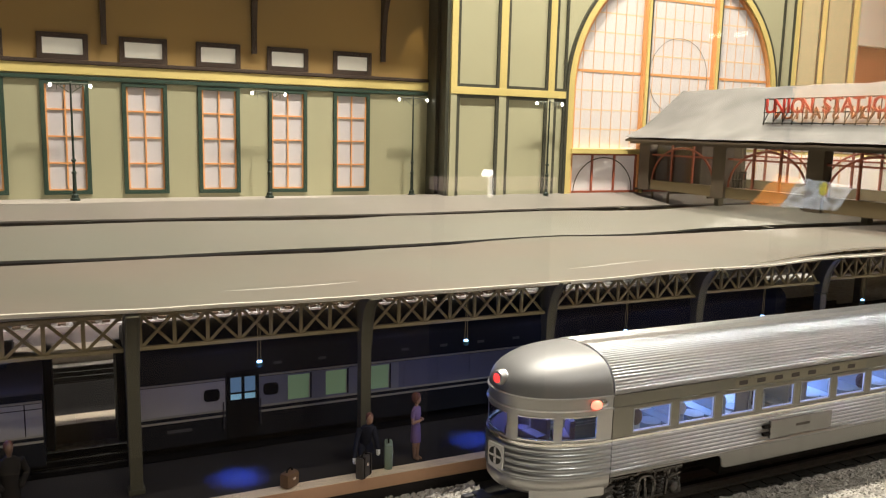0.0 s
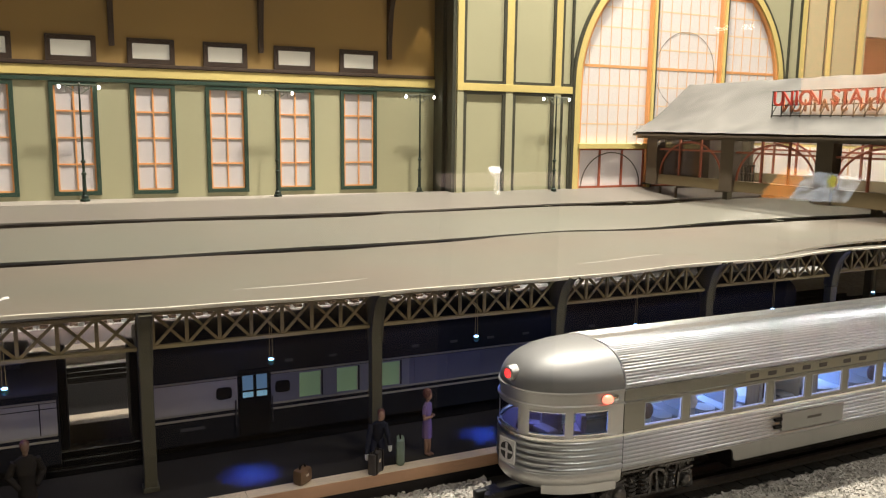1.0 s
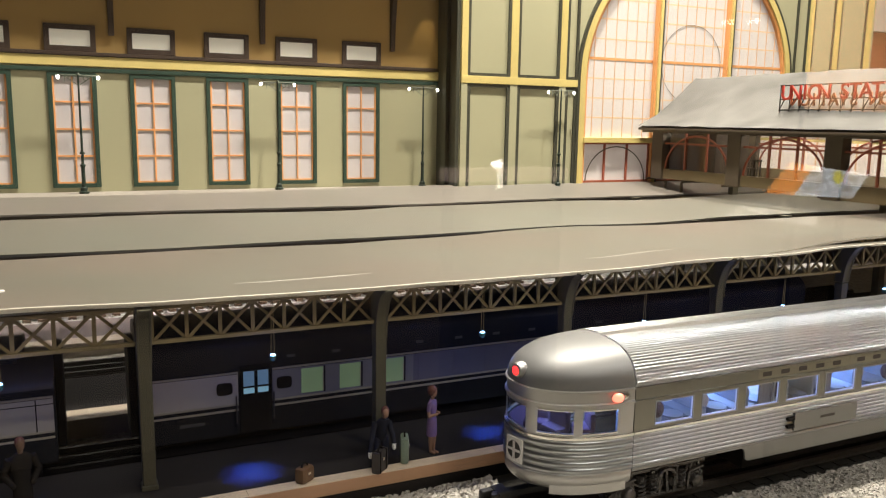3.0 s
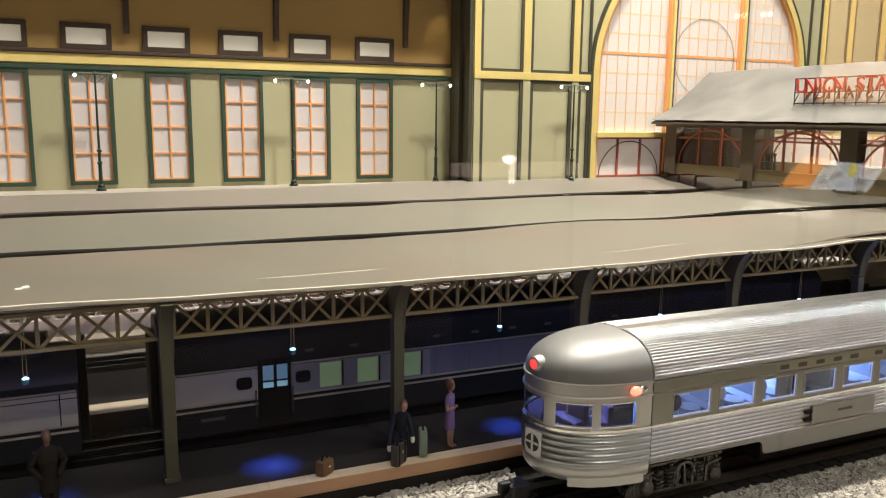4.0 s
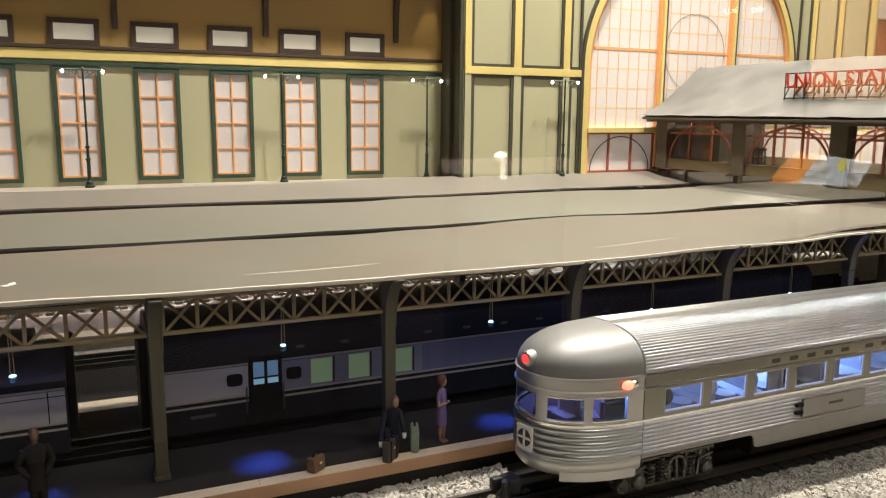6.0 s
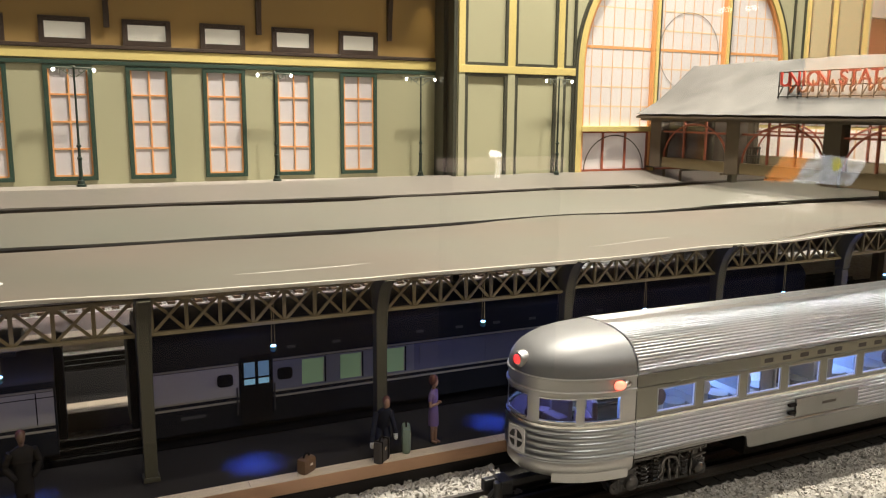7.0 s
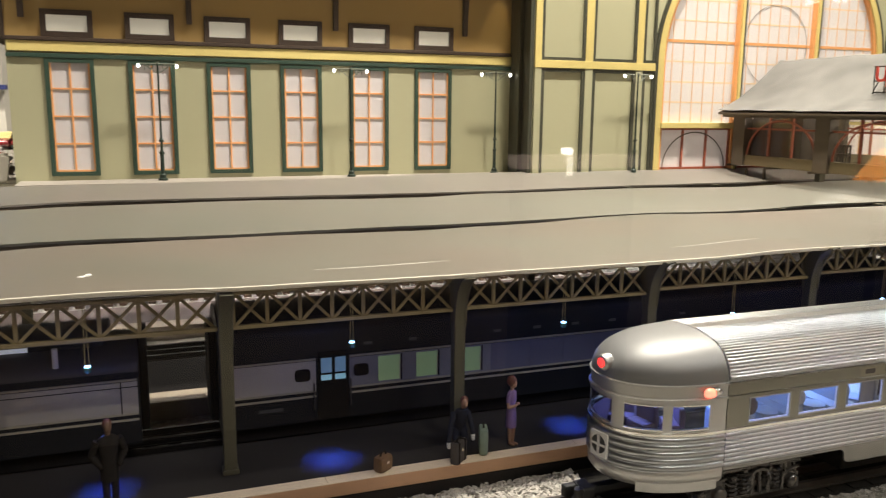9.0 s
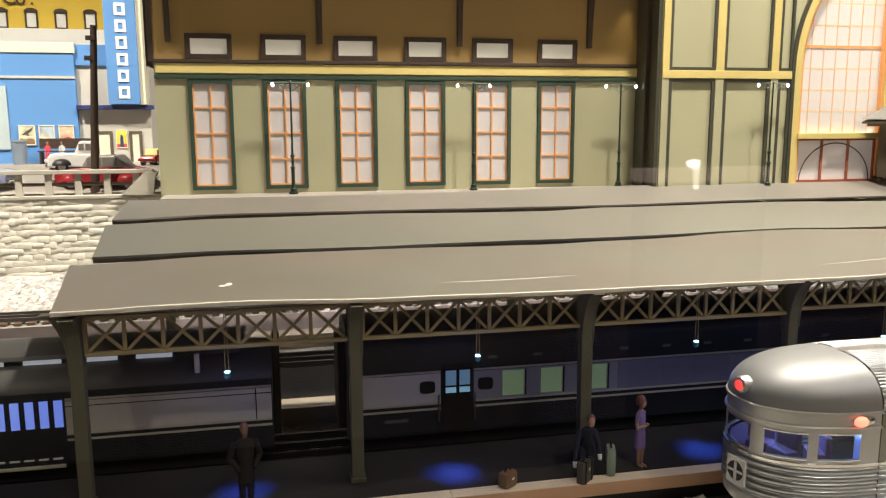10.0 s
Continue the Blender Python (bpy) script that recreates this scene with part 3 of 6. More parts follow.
def arch_side(x_edge, x_out, n=14):
    """The wall beside and above one half of the arched opening."""
    s = 1 if x_out > x_edge else -1
    pts = [(x_edge, 10), (x_edge, AZ)]
    pts += [(AX + s * AR * math.cos(math.radians(90 * i / n)), AZ + AR * math.sin(math.radians(90 * i / n))) for i in range(1, n + 1)]
    return pts + [(AX, 62), (x_out, 62), (x_out, 10)]


prism(bm, arch_side(AX - AR, 51.2), "y", HY, HY + 1.6)
prism(bm, arch_side(AX + AR, 134.0), "y", HY, HY + 1.6)
hall = structure("wall_station_hall", bm, SAGE_PLAIN, "sage green panelled front of the station hall", "wall")
part("return_wall", box(B(), 51.2, 52.4, HY + 1.6, 118, 10, 62), HALLTRIM, hall, "blackish olive return beside the wing")
part("corner_board", box(B(), 50.7, 51.25, HY - 0.1, HY + 1.2, 10, 62, 0.05), HALLTRIM, hall, "blackish olive corner board")
part("corner_board", box(B(), 50.6, 51.2, 112.2, 113.4, 10, 62, 0.05), HALLTRIM, hall)
for a, b in ((51.35, 52.35), (59.15, 60.35), (67.45, 68.55), (117.4, 118.5), (123.8, 125.0), (131.7, 133.1)):
    part("batten", box(B(), a, b, HY - 0.35, HY, 27.9, 60, 0.05), YELLOW, hall, "yellow batten")
    part("lower_batten", box(B(), a, b, HY - 0.35, HY, 10, 27.0, 0.05), SAGE_PLAIN, hall, "pale green batten")
for a, b in ((51.35, AX - AR - 0.8), (AX + AR + 0.8, 133.1)):
    part("transom", box(B(), a, b, HY - 0.42, HY, 26.95, 28.0, 0.05), YELLOW, hall, "yellow transom band")
for a, b in ((52.35, 59.15), (60.35, 67.45), (68.55, 70.7)):
    part("panel_frame", frame_of(a, b, 28.0, 59, HY - 0.3, HY, 0.42, 0.02), HALLTRIM, hall, "blackish olive panel frame")
    part("panel_frame", frame_of(a, b, 10.2, 26.95, HY - 0.3, HY, 0.5, 0.02), HALLTRIM, hall, "blackish olive panel frame")
for a, b in ((114.6, 117.4), (118.5, 123.8), (125.0, 131.7)):
    part("panel_frame", frame_of(a, b, 28.0, 59, HY - 0.3, HY, 0.35, 0.02), HALLTRIM, hall, "blackish olive panel frame")


def arch_band(r0, r1, y0, y1, z_low, n=40):
    bm = B()
    pts = []
    for i in range(n + 1):
        a = math.pi - math.pi * i / n
        pts.append((math.cos(a), math.sin(a)))
    inner = [(AX - r0, z_low)] + [(AX + r0 * c, AZ + r0 * s) for c, s in pts] + [(AX + r0, z_low)]
    outer = [(AX - r1, z_low)] + [(AX + r1 * c, AZ + r1 * s) for c, s in pts] + [(AX + r1, z_low)]
    for (a, b), (c, d) in zip(zip(inner, inner[1:]), zip(outer, outer[1:])):
        q = [a, b, d, c]
        f = [bm.verts.new((x, y0, z)) for x, z in q]
        g = [bm.verts.new((x, y1, z)) for x, z in q]
        bm.faces.new(f)
        for i in range(4):
            j = (i + 1) % 4
            if i in (0, 2):
                bm.faces.new((f[i], g[i], g[j], f[j]))
    bmesh.ops.remove_doubles(bm, verts=bm.verts, dist=1e-4)
    bmesh.ops.recalc_face_normals(bm, faces=bm.faces)
    return bm


part("arch_trim", arch_band(AR - 0.1, AR + 0.85, HY - 0.5, HY + 0.2, 10), YELLOW, hall, "yellow arch trim")
part("arch_outer_trim", arch_band(AR + 0.85, AR + 1.3, HY - 0.45, HY + 0.1, 10), HALLTRIM, hall, "blackish olive arch edge")
win = thing("window_3", (0, -0.5, 0), "great arched hall window with orange muntins and white panes", "window")
win["kind"] = "structure"
part("arch_frame", arch_band(AR - 0.55, AR - 0.1, HY + 0.3, HY + 0.9, 10), ORANGE, win, "orange arch frame")
for x in (85.5, 99.9):
    part("mullion", box(B(), x - 0.2, x + 0.25, HY - 0.2, HY + 1.0, 12, 50, 0.04), YELLOW, win, "yellow mullion")
    part("mullion", box(B(), x + 0.25, x + 0.6, HY - 0.1, HY + 1.0, 12, 50, 0.04), HALLTRIM, win, "blackish olive mullion")
    part("mullion", box(B(), x - 0.55, x - 0.2, HY + 0.1, HY + 1.0, 12, 50, 0.04), ORANGE, win, "orange mullion")
x = 73.9
while x < AX + AR:
    h = math.sqrt(max(AR ** 2 - (x - AX) ** 2, 0.1))
    if min(abs(x - 85.5), abs(x - 99.9)) > 0.6:
        part("muntin", box(B(), x - 0.055, x + 0.055, HY + 0.79, HY + 0.858, 19.6, AZ + h), APRICOT, win)
    x += 1.92
for j in range(1, 11):
    z = 19.67 + 2.93 * j
    h = math.sqrt(max(AR ** 2 - max(z - AZ, 0) ** 2, 0))
    w = 0.2 if j in (4, 8) else 0.1
    part("muntin", box(B(), AX - h, AX + h, HY + (0.8 if w > 0.1 else 0.84), HY + 0.862, z - w, z + w), ORANGE if j in (4, 8) else PEACH, win)
part("sill_band", box(B(), AX - AR, AX + AR, HY - 0.3, HY + 0.9, 18.8, 19.6, 0.05), YELLOW, win, "yellow sill band")
bm = B()
n = 48
ring = [[(AX + 0.2 + r * math.cos(2 * math.pi * i / n), y, 31.3 + r * math.sin(2 * math.pi * i / n)) for i in range(n + 1)] for r, y in ((6.0, HY + 0.77), (6.07, HY + 0.77), (6.07, HY + 0.79), (6.0, HY + 0.79), (6.0, HY + 0.77))]
part("clock_ring", grid_surface(bm, ring), TIMBER, win, "thin dark ring")
for a, b in ((AX - AR + 0.1, 85.0), (86.1, 99.4), (100.5, AX + AR - 0.1)):
    c, r = (a + b) / 2, min((b - a) / 2, 5.6)
    bm = muntin_frame(B(), a + 0.15, b - 0.15, 12.9, 18.7, HY + 0.5, HY + 0.75, 3, 1, 0.3)
    part("lower_sash", bm, REDDISH, win, "red-brown lower sash")
    pts = [(c + s * math.cos(math.radians(180 * i / 20)), 13.0 + s * 0.93 * math.sin(math.radians(180 * i / 20))) for s in (r - 0.1, r + 0.1) for i in range(21)]
    bm = grid_surface(B(), [[(x, HY + 0.45, z) for x, z in pts[:21]], [(x, HY + 0.45, z) for x, z in pts[21:]]])
    part("lower_arch", bm, TIMBER, win, "thin brown arch bar")
part("backing_panes", box(B(), AX - AR, AX + AR, HY + 0.855, HY + 0.95, 12.0, 50), GLOW_PANE, win, "white panes with a faint glow of their own")
structure("ceiling_station_hall", box(B(), 51.2, 134, HY + 0.1, 150, 62, 63), ROOFGREY, "flat top of the station hall", "roof")
bm = box(B(), 134.3, 200, 122, 140, 12, 41)
structure("wall_side_building", bm, REDDISH, "red-brown wall of a building beside the hall", "wall")
structure("trim_side_building", box(B(), 134.3, 200, 121, 141, 41, 56, 0.1), WHITE, "white upper wall of the building beside the hall", "trim")

# ---- concourse over the tracks ----
CX0, CX1 = 83.4, 102.5
con = thing("concourse_building", (0, 0, 12.2), "raised timber concourse with grey pitched roof over the canopies", "building")
SLOPE = [(82.0, 9.3), (83.6, 9.95), (85.4, 10.85), (87.5, 12.4), (90.0, 14.5), (92.0, 16.2), (93.0, 16.9)]
SLOPE += [(186.0 - x, z) for x, z in SLOPE[::-1][1:]]
rows = []
for j in range(87):
    y = 44 + 64.6 * j / 86
    rows.append([(x, y, z + (0.3 * noise.noise((y * 0.22 + z * 0.3, z * 0.25, 2.0)) + 0.12 * noise.noise((y * 0.7, z * 0.6, 8.0))) * (0.4 if i in (0, 12) else 1)) for i, (x, z) in enumerate(SLOPE)])
bm = grid_surface(B(), rows)
part("roof", bm, ROOFGREY, con, "wrinkled grey sheet gable roof", True)
part("eaves_soffit", prism(B(), [(x, z - 0.36) for x, z in SLOPE] + [(x, z - 0.62) for x, z in SLOPE[::-1]], "y", 44, 108.6), TIMBER, con, "dark timber soffit")
# added block, dark for the dim bay, trimmed to fit the camera's view
part("inner_room", box(B(), 85.3, 88.6, 95.2, 107.2, 1.5, 8.4, 0.1), DARKBROWN, con, "dark block for the dim first bay")
# open joists in place of a floor let the fill light reach the canopies
for k in range(9):
    part("floor_joist", box(B(), 84.2, 101.8, 44.2 + 8 * k, 44.6 + 8 * k, 1.0, 1.3, 0.05), TIMBER, con, "dark timber joist")
# unseen lamps, added to brighten the canopies below and the inside
for y in (83, 95):
    part("ceiling_lamp", lathe(B(), (93, y, 14.2), [(0.5, 0), (0.5, 0.3), (0.2, 0.5), (0.1, 2.2)], 14), BLACK, con, "black body of an added fill lamp")
    lamp("concourse_lamp_light", "POINT", (93, y, 25.9), (93, y, 0), 0.5, WARM, 0.004)
# unseen board, added to keep the fill light off the hall
part("gable_wall", prism(B(), [(x, z - 0.62) for x, z in SLOPE[1:-1]] + [(102.3, 8.6), (83.7, 8.6)], "y", 108.0, 108.4), TIMBER, con, "dark board closing the gable against lamp spill")
part("eaves_beam", box(B(), CX0 - 0.2, CX0 + 0.6, 44, 109, 8.3, 9.1, 0.05), TIMBER, con, "timber eaves beam")
part("eaves_beam", box(B(), CX1 - 0.6, CX1 + 0.2, 44, 109, 8.3, 9.1, 0.05), TIMBER, con)
for k in range(5):
    y = 105.3 - 15.6 * k
    foot = 1.42 if k < 2 else 1.05
    for xx in (CX0, CX1):
        part("post", box(B(), xx - 0.2, xx + 1.3, y - 1.2, y + 1.2, foot - 0.1, 8.4, 0.06), TIMBER, con, "square timber post")
        if k == 4:
            continue
        ya, yb = y - 14.4, y - 1.2
        part("panel", box(B(), xx + 0.2, xx + 0.7, ya, yb, foot, 2.9, 0.04), TANPANEL, con, "tan lower panel")
        for yy in (y - 0.9, y - 4.5) if k == 0 else ():
            part("leg", box(B(), xx + 0.9, xx + 1.2, yy - 0.15, yy + 0.15, -0.55, 1.0), TIMBER, con, "thin timber leg")
        bm = B()
        for i in range(1, 3):
            yy = ya + (yb - ya) * i / 3
            box(bm, xx + 0.3, xx + 0.55, yy - 0.14, yy + 0.14, 2.9, 8.3)
        box(bm, xx + 0.3, xx + 0.55, ya, yb, 6.6, 6.85)
        c, r = (ya + yb) / 2, (yb - ya) / 2 - 0.2
        for i in range(18):
            a0, a1 = (math.radians(180 * v / 18) for v in (i, i + 1))
            rod(bm, (xx + 0.42, c + r * math.cos(a0), 2.9 + 5.0 * math.sin(a0)), (xx + 0.42, c + r * math.cos(a1), 2.9 + 5.0 * math.sin(a1)), 0.15, n=6)
        part("arched_sash", bm, REDDISH, con, "red-brown arched sash bars")
        for i in range(3):
            part("pane", box(B(), xx + 0.6, xx + 0.64, ya + 0.1 + i * (yb - ya) / 3, ya - 0.1 + (i + 1) * (yb - ya) / 3, 3.0, 8.2), PANE, con).visible_shadow = False
# added panes and bars, standing in for the hall window seen through
for k in range(2):
    ya, yb = 105.3 - 15.6 * k - 14.4, 105.3 - 15.6 * k - 1.2
    pane = part("frosted_pane", box(B(), CX1 + 0.66, CX1 + 0.72, ya + 0.05, yb - 0.05, 2.95, 8.25), STAND_IN_GLOW, con, "glowing pane standing in for the hall window beyond")
    part("glazing_bar", box(B(), CX1 + 0.56, CX1 + 0.65, ya + 0.05, yb - 0.05, 7.3, 7.75), YELLOW, pane, "yellow glazing bar")
    for i in (1, 2, 4, 5):
        yy = ya + (yb - ya) * i / 6
        part("glazing_bar", box(B(), CX1 + 0.57, CX1 + 0.64, yy - 0.12, yy + 0.12, 2.95, 8.25), APRICOT, pane, "apricot glazing bar")
bm = box(B(), 90.2, 91.0, 92.0, 95.0, 3.3, 3.6, 0.05)
box(bm, 90.9, 91.1, 92.0, 95.0, 4.5, 4.8, 0.05)
for i in range(6):
    box(bm, 90.92, 91.08, 92.1 + 0.52 * i, 92.3 + 0.52 * i, 1.3, 4.6)
part("bench", bm, DARKBROWN, con, "dark slatted bench inside")
for xx in (CX0 + 8, CX1 - 2):
    for y in (72.6, 97.4):
        part("pier", box(B(), xx - 0.5, xx + 0.5, y - 0.45, y + 0.45, -13.5, 1.0), OLIVE_DARK, con, "olive iron pier")

sign = thing("roof_sign", (86.0, 0, 24.0), "red open letter sign on a black frame on the roof", "sign")


def letter_mesh(ch, size):
    cu = bpy.data.curves.new("letter", "FONT")
    cu.align_x = "CENTER"
    cu.body, cu.size, cu.extrude, cu.offset = ch, size * K, 0.09 * K, 0.02 * K
    ob = bpy.data.objects.new("letter", cu)
    scene.collection.objects.link(ob)
    bpy.context.view_layer.update()
    me = bpy.data.meshes.new_from_object(ob.evaluated_get(bpy.context.evaluated_depsgraph_get()))
    bpy.data.objects.remove(ob)
    return me


def write(text, parent, start, step, size, mat, turn, name="letter", label=""):
    """Letters one by one from start, each a mesh of its own; turn: the Euler angles of a letter."""
    cache = {}
    for i, ch in enumerate(text):
        if ch == " ":
            continue
        if ch not in cache:
            cache[ch] = letter_mesh(ch, size)
            cache[ch].materials.append(mat)
        ob = part(name, cache[ch], None, parent, label)
        ob.matrix_basis = pose(*[K * (s + i * d) for s, d in zip(start, step)], *turn)


write("UNION STATION", sign, (-0.2, 83.9, 1.15), (0, -1.42, 0), 2.6, RED_SIGN, (90, 0, -90), label="red letter")
# second letter row, added for the doubled look of the sign
write("NOITATS NOINU", sign, (0.95, 83.9 - 0.45, 0.4), (0, -1.42, 0), 2.2, ORANGE_SIGN, (90, 0, 90), label="dull orange letter of the added second row")
for z in (-0.15, 1.2, 2.95):
    part("rail_bar", box(B(), -0.02, 0.12, 63, 85.2, z - 0.07, z + 0.07), BLACK, sign, "thin black bar")
strut = mesh_of("strut", rod(rod(B(), (0.05, 0, -0.4), (0.05, 0, 2.95), 0.07, n=6), (-0.1, 0, -0.3), (0.0, -0.75, 1.2), 0.07, n=6), BLACK)
for k in range(15):
    part("strut", strut, None, sign, at=(0, 85.1 - 1.52 * k, 0))

# ---- silver observation car ----
DARKSEAT = material("plum_lounge_seat", (0.1, 0.06, 0.09), 0.7, grain=0.15)
CYC, HALF, X_SEAM, X_FAR, NOSE = 45.6, 3.5, 29.75, 84.0, 5.75
obs = thing("observation_car", (0, 0, 0), "polished silver fluted observation car with rounded end and lit windows", "railway car")


def nose(a, off=0.0):
    """Plan of the rounded end: a from -90 (near side) over 0 (tip) to 90 degrees (far side)."""
    c, s = math.cos(math.radians(a)), math.sin(math.radians(a))
    p = 0.88
    return (X_SEAM - (NOSE + off) * abs(c) ** p, CYC + (HALF + off) * math.copysign(abs(s) ** p, s))


def nose_sweep(profile, a0=-90, a1=90, n=48):
    return [[(*nose(a0 + (a1 - a0) * i / n, off), z) for i in range(n + 1)] for off, z in profile]


def side_sweep(profile, x0, x1, near=True, n=2):
    s = -1 if near else 1
    return [[(x0 + (x1 - x0) * i / n, CYC + s * (HALF + off), z) for i in range(n + 1)] for off, z in profile]


def ribs(z0, z1, count, depth, base=0.0):
    pts = []
    for k in range(count):
        for i in range(7):
            a = math.pi * i / 6
            pts.append((base + depth * math.sin(a), z0 + (z1 - z0) * (k + (1 - math.cos(a)) / 2 * 0.92 + 0.04) / count))
    return pts


def sheet(bm, rows):
    grid_surface(bm, rows)
    return bm


FLUTES = [(0, 2.35)] + ribs(2.4, 4.35, 8, 0.075) + [(0, 4.4)]
for near in (True, False):
    part("lower_fluting", sheet(B(), side_sweep(FLUTES, X_SEAM + 0.06, X_FAR, near)), ALUMINIUM, obs, "ribbed lower side", True)
    y_out = CYC + (-1 if near else 1) * (HALF + 0.02)
    y_in = CYC + (-1 if near else 1) * (HALF - 0.1)
    edge = [(X_SEAM + 0.06, 2.38), (X_FAR, 2.38), (X_FAR, 1.32)]
    edge += [(38.85 - 0.4 * math.sin(math.radians(15 * i)), 1.72 - 0.4 * math.cos(math.radians(15 * i))) for i in range(7)]
    edge += [(38.05 + 0.4 * math.cos(math.radians(15 * i)), 1.8 + 0.4 * math.sin(math.radians(15 * i))) for i in range(7)] + [(X_SEAM + 0.06, 2.2)]
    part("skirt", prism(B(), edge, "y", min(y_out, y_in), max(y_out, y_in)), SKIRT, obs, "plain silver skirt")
    part("belt_rail", sheet(B(), side_sweep([(0, 4.38), (0.09, 4.42), (0.09, 4.55), (0.0, 4.6)], X_SEAM + 0.06, X_FAR, near)), CHROME, obs, "polished belt rail", True)
    part("letterboard", sheet(B(), side_sweep([(0, 6.28), (0.08, 6.32), (0.08, 6.4), (0, 6.44), (0, 7.05), (0.08, 7.09), (0.08, 7.17), (0, 7.2)], X_SEAM + 0.06, X_FAR, near)), BROWN_MIRROR, obs, "plain aluminium letterboard", True)
WINX = [(31.25 + 3.43 * k, 34.1 + 3.43 * k) for k in range(15)]
band = B()
for sgn in (-1, 1):
    y = CYC + sgn * HALF
    y_in = CYC + sgn * (HALF - 0.18)
    edges = [X_SEAM + 0.06] + [v for w in WINX for v in w] + [X_FAR]
    for a, b in zip(edges[::2], edges[1::2]):
        box(band, a, b, min(y, y_in), max(y, y_in), 4.72, 6.2)
    box(band, edges[0], X_FAR, min(y, y_in), max(y, y_in), 4.42, 4.72)
    box(band, edges[0], X_FAR, min(y, y_in), max(y, y_in), 6.2, 6.3)
part("window_band", band, BROWN_MIRROR, obs, "aluminium window band")
car_win = mesh_of("window", frame_of(0, 2.85, 0, 1.48, -0.03, 0.1, 0.07, 0.02), ALUMINIUM)
car_pane = mesh_of("pane", box(B(), 0.08, 2.77, 0.05, 0.08, 0.08, 1.4), PANE)
# emission stands in for lamp light caught in the plastic edges
EDGEGLOW = material("glowing_pane_edge", (0.6, 0.68, 0.95), 0.3, emit=(0.35, 0.45, 1.0), power=0.36)
edge_mesh = mesh_of("pane_edge", box(box(B(), 0.1, 2.75, 0.02, 0.06, 0.075, 0.15), 2.69, 2.77, 0.02, 0.06, 0.15, 1.38), EDGEGLOW)
for a, b in WINX:
    w = part("window", car_win, None, obs, at=(a, CYC - HALF, 4.72))
    part("pane", car_pane, None, w).visible_shadow = False
    part("pane_edge", edge_mesh, None, w, "edge strip glowing in place of refracted lamp light")
# the rounded end
part("end_fluting", sheet(B(), nose_sweep([(0, 2.35)] + ribs(2.4, 4.35, 5, 0.11) + [(0, 4.4)])), ALUMINIUM, obs, "ribbed rounded end", True)
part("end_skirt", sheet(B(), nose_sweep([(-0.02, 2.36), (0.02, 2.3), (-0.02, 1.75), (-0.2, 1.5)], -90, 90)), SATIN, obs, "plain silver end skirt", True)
part("end_step", sheet(B(), nose_sweep([(-0.03, 1.8), (-0.03, 1.2), (-0.3, 1.15), (-0.3, 1.8)], -88, -38, 18)), SATIN, obs, "silver end step")
part("end_belt", sheet(B(), nose_sweep([(0, 4.38), (0.1, 4.42), (0.1, 4.56), (0, 4.6)])), CHROME, obs, "polished end belt", True)
part("end_letterboard", sheet(B(), nose_sweep([(0, 6.3), (0.12, 6.34), (0.12, 6.44), (0, 6.5), (0, 7.05), (0.1, 7.1), (0.1, 7.2), (0, 7.24)])), SATIN, obs, "plain end letterboard", True)
ENDWIN = [(-81.5, -60), (-54, -26.5), (-15, 12), (26.5, 54), (60, 81.5)]
cuts = [-90] + [v for w in ENDWIN for v in w] + [90]
for a, b in zip(cuts[::2], cuts[1::2]):
    part("end_pillar", sheet(B(), nose_sweep([(-0.15, 4.6), (0, 4.6), (0, 6.3), (-0.15, 6.3)], a, b, 8)), SATIN, obs, "silver pillar between end windows", True)
for a, b in ENDWIN:
    part("end_sill", sheet(B(), nose_sweep([(-0.15, 4.75), (0, 4.72), (0, 4.58)], a, b, 8)), SATIN, obs, "", True)
    part("end_header", sheet(B(), nose_sweep([(0, 6.32), (0, 6.12), (-0.15, 6.1)], a, b, 8)), SATIN, obs, "", True)
for a, b in ENDWIN:
    bm = sheet(B(), nose_sweep([(-0.1, 4.72), (-0.1, 6.12)], a, b, 8))
    part("end_pane", bm, PANE, obs, "", True).visible_shadow = False
    bm = sheet(B(), nose_sweep([(-0.02, 4.7), (0.06, 4.72), (0.06, 4.78), (-0.04, 4.82)], a, b, 8))
    sheet(bm, nose_sweep([(-0.04, 6.02), (0.05, 6.06), (0.05, 6.12), (-0.02, 6.14)], a, b, 8))
    part("window_rim", bm, CHROME, obs, "polished window rim", True)


def roof_z(u):
    return 7.22 + 2.15 * (1 - min(u, 1) ** 2.7) ** 0.44


rows = []
for j in range(25):
    u = math.sin(math.radians(90 * j / 24))
    ring = []
    for i in range(49):
        a = -90 + 180 * i / 48
        x, y = nose(a)
        ring.append((X_SEAM + u * (x - X_SEAM), CYC + u * (y - CYC), roof_z(u)))
    rows.append(ring)
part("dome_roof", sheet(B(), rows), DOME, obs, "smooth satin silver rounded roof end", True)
arc, length = [], 0.0
for i in range(2001):
    v = math.sin(math.radians(90 * i / 2000))
    p = (HALF * v, roof_z(v))
    if arc:
        length += math.dist(p, arc[-1][1])
    arc.append((length, p))
half_profile = []
want, k = 0.0, 0
FLUTE0, FLUTE1, FLUTE_COUNT = 0.4, length - 0.12, 22
for i in range(361):
    want = length * i / 360
    while k < 1999 and arc[k + 1][0] < want:
        k += 1
    (s0, (ya, za)), (s1, (yb, zb)) = arc[max(k - 1, 0)], arc[k + 1]
    ty, tz = yb - ya, zb - za
    size = math.hypot(ty, tz) or 1
    off = 0.0
    if FLUTE0 < want < FLUTE1:
        off = 0.06 * abs(math.sin(math.pi * FLUTE_COUNT * (want - FLUTE0) / (FLUTE1 - FLUTE0)))
    half_profile.append((arc[k][1][0] - off * tz / size, arc[k][1][1] + off * ty / size))
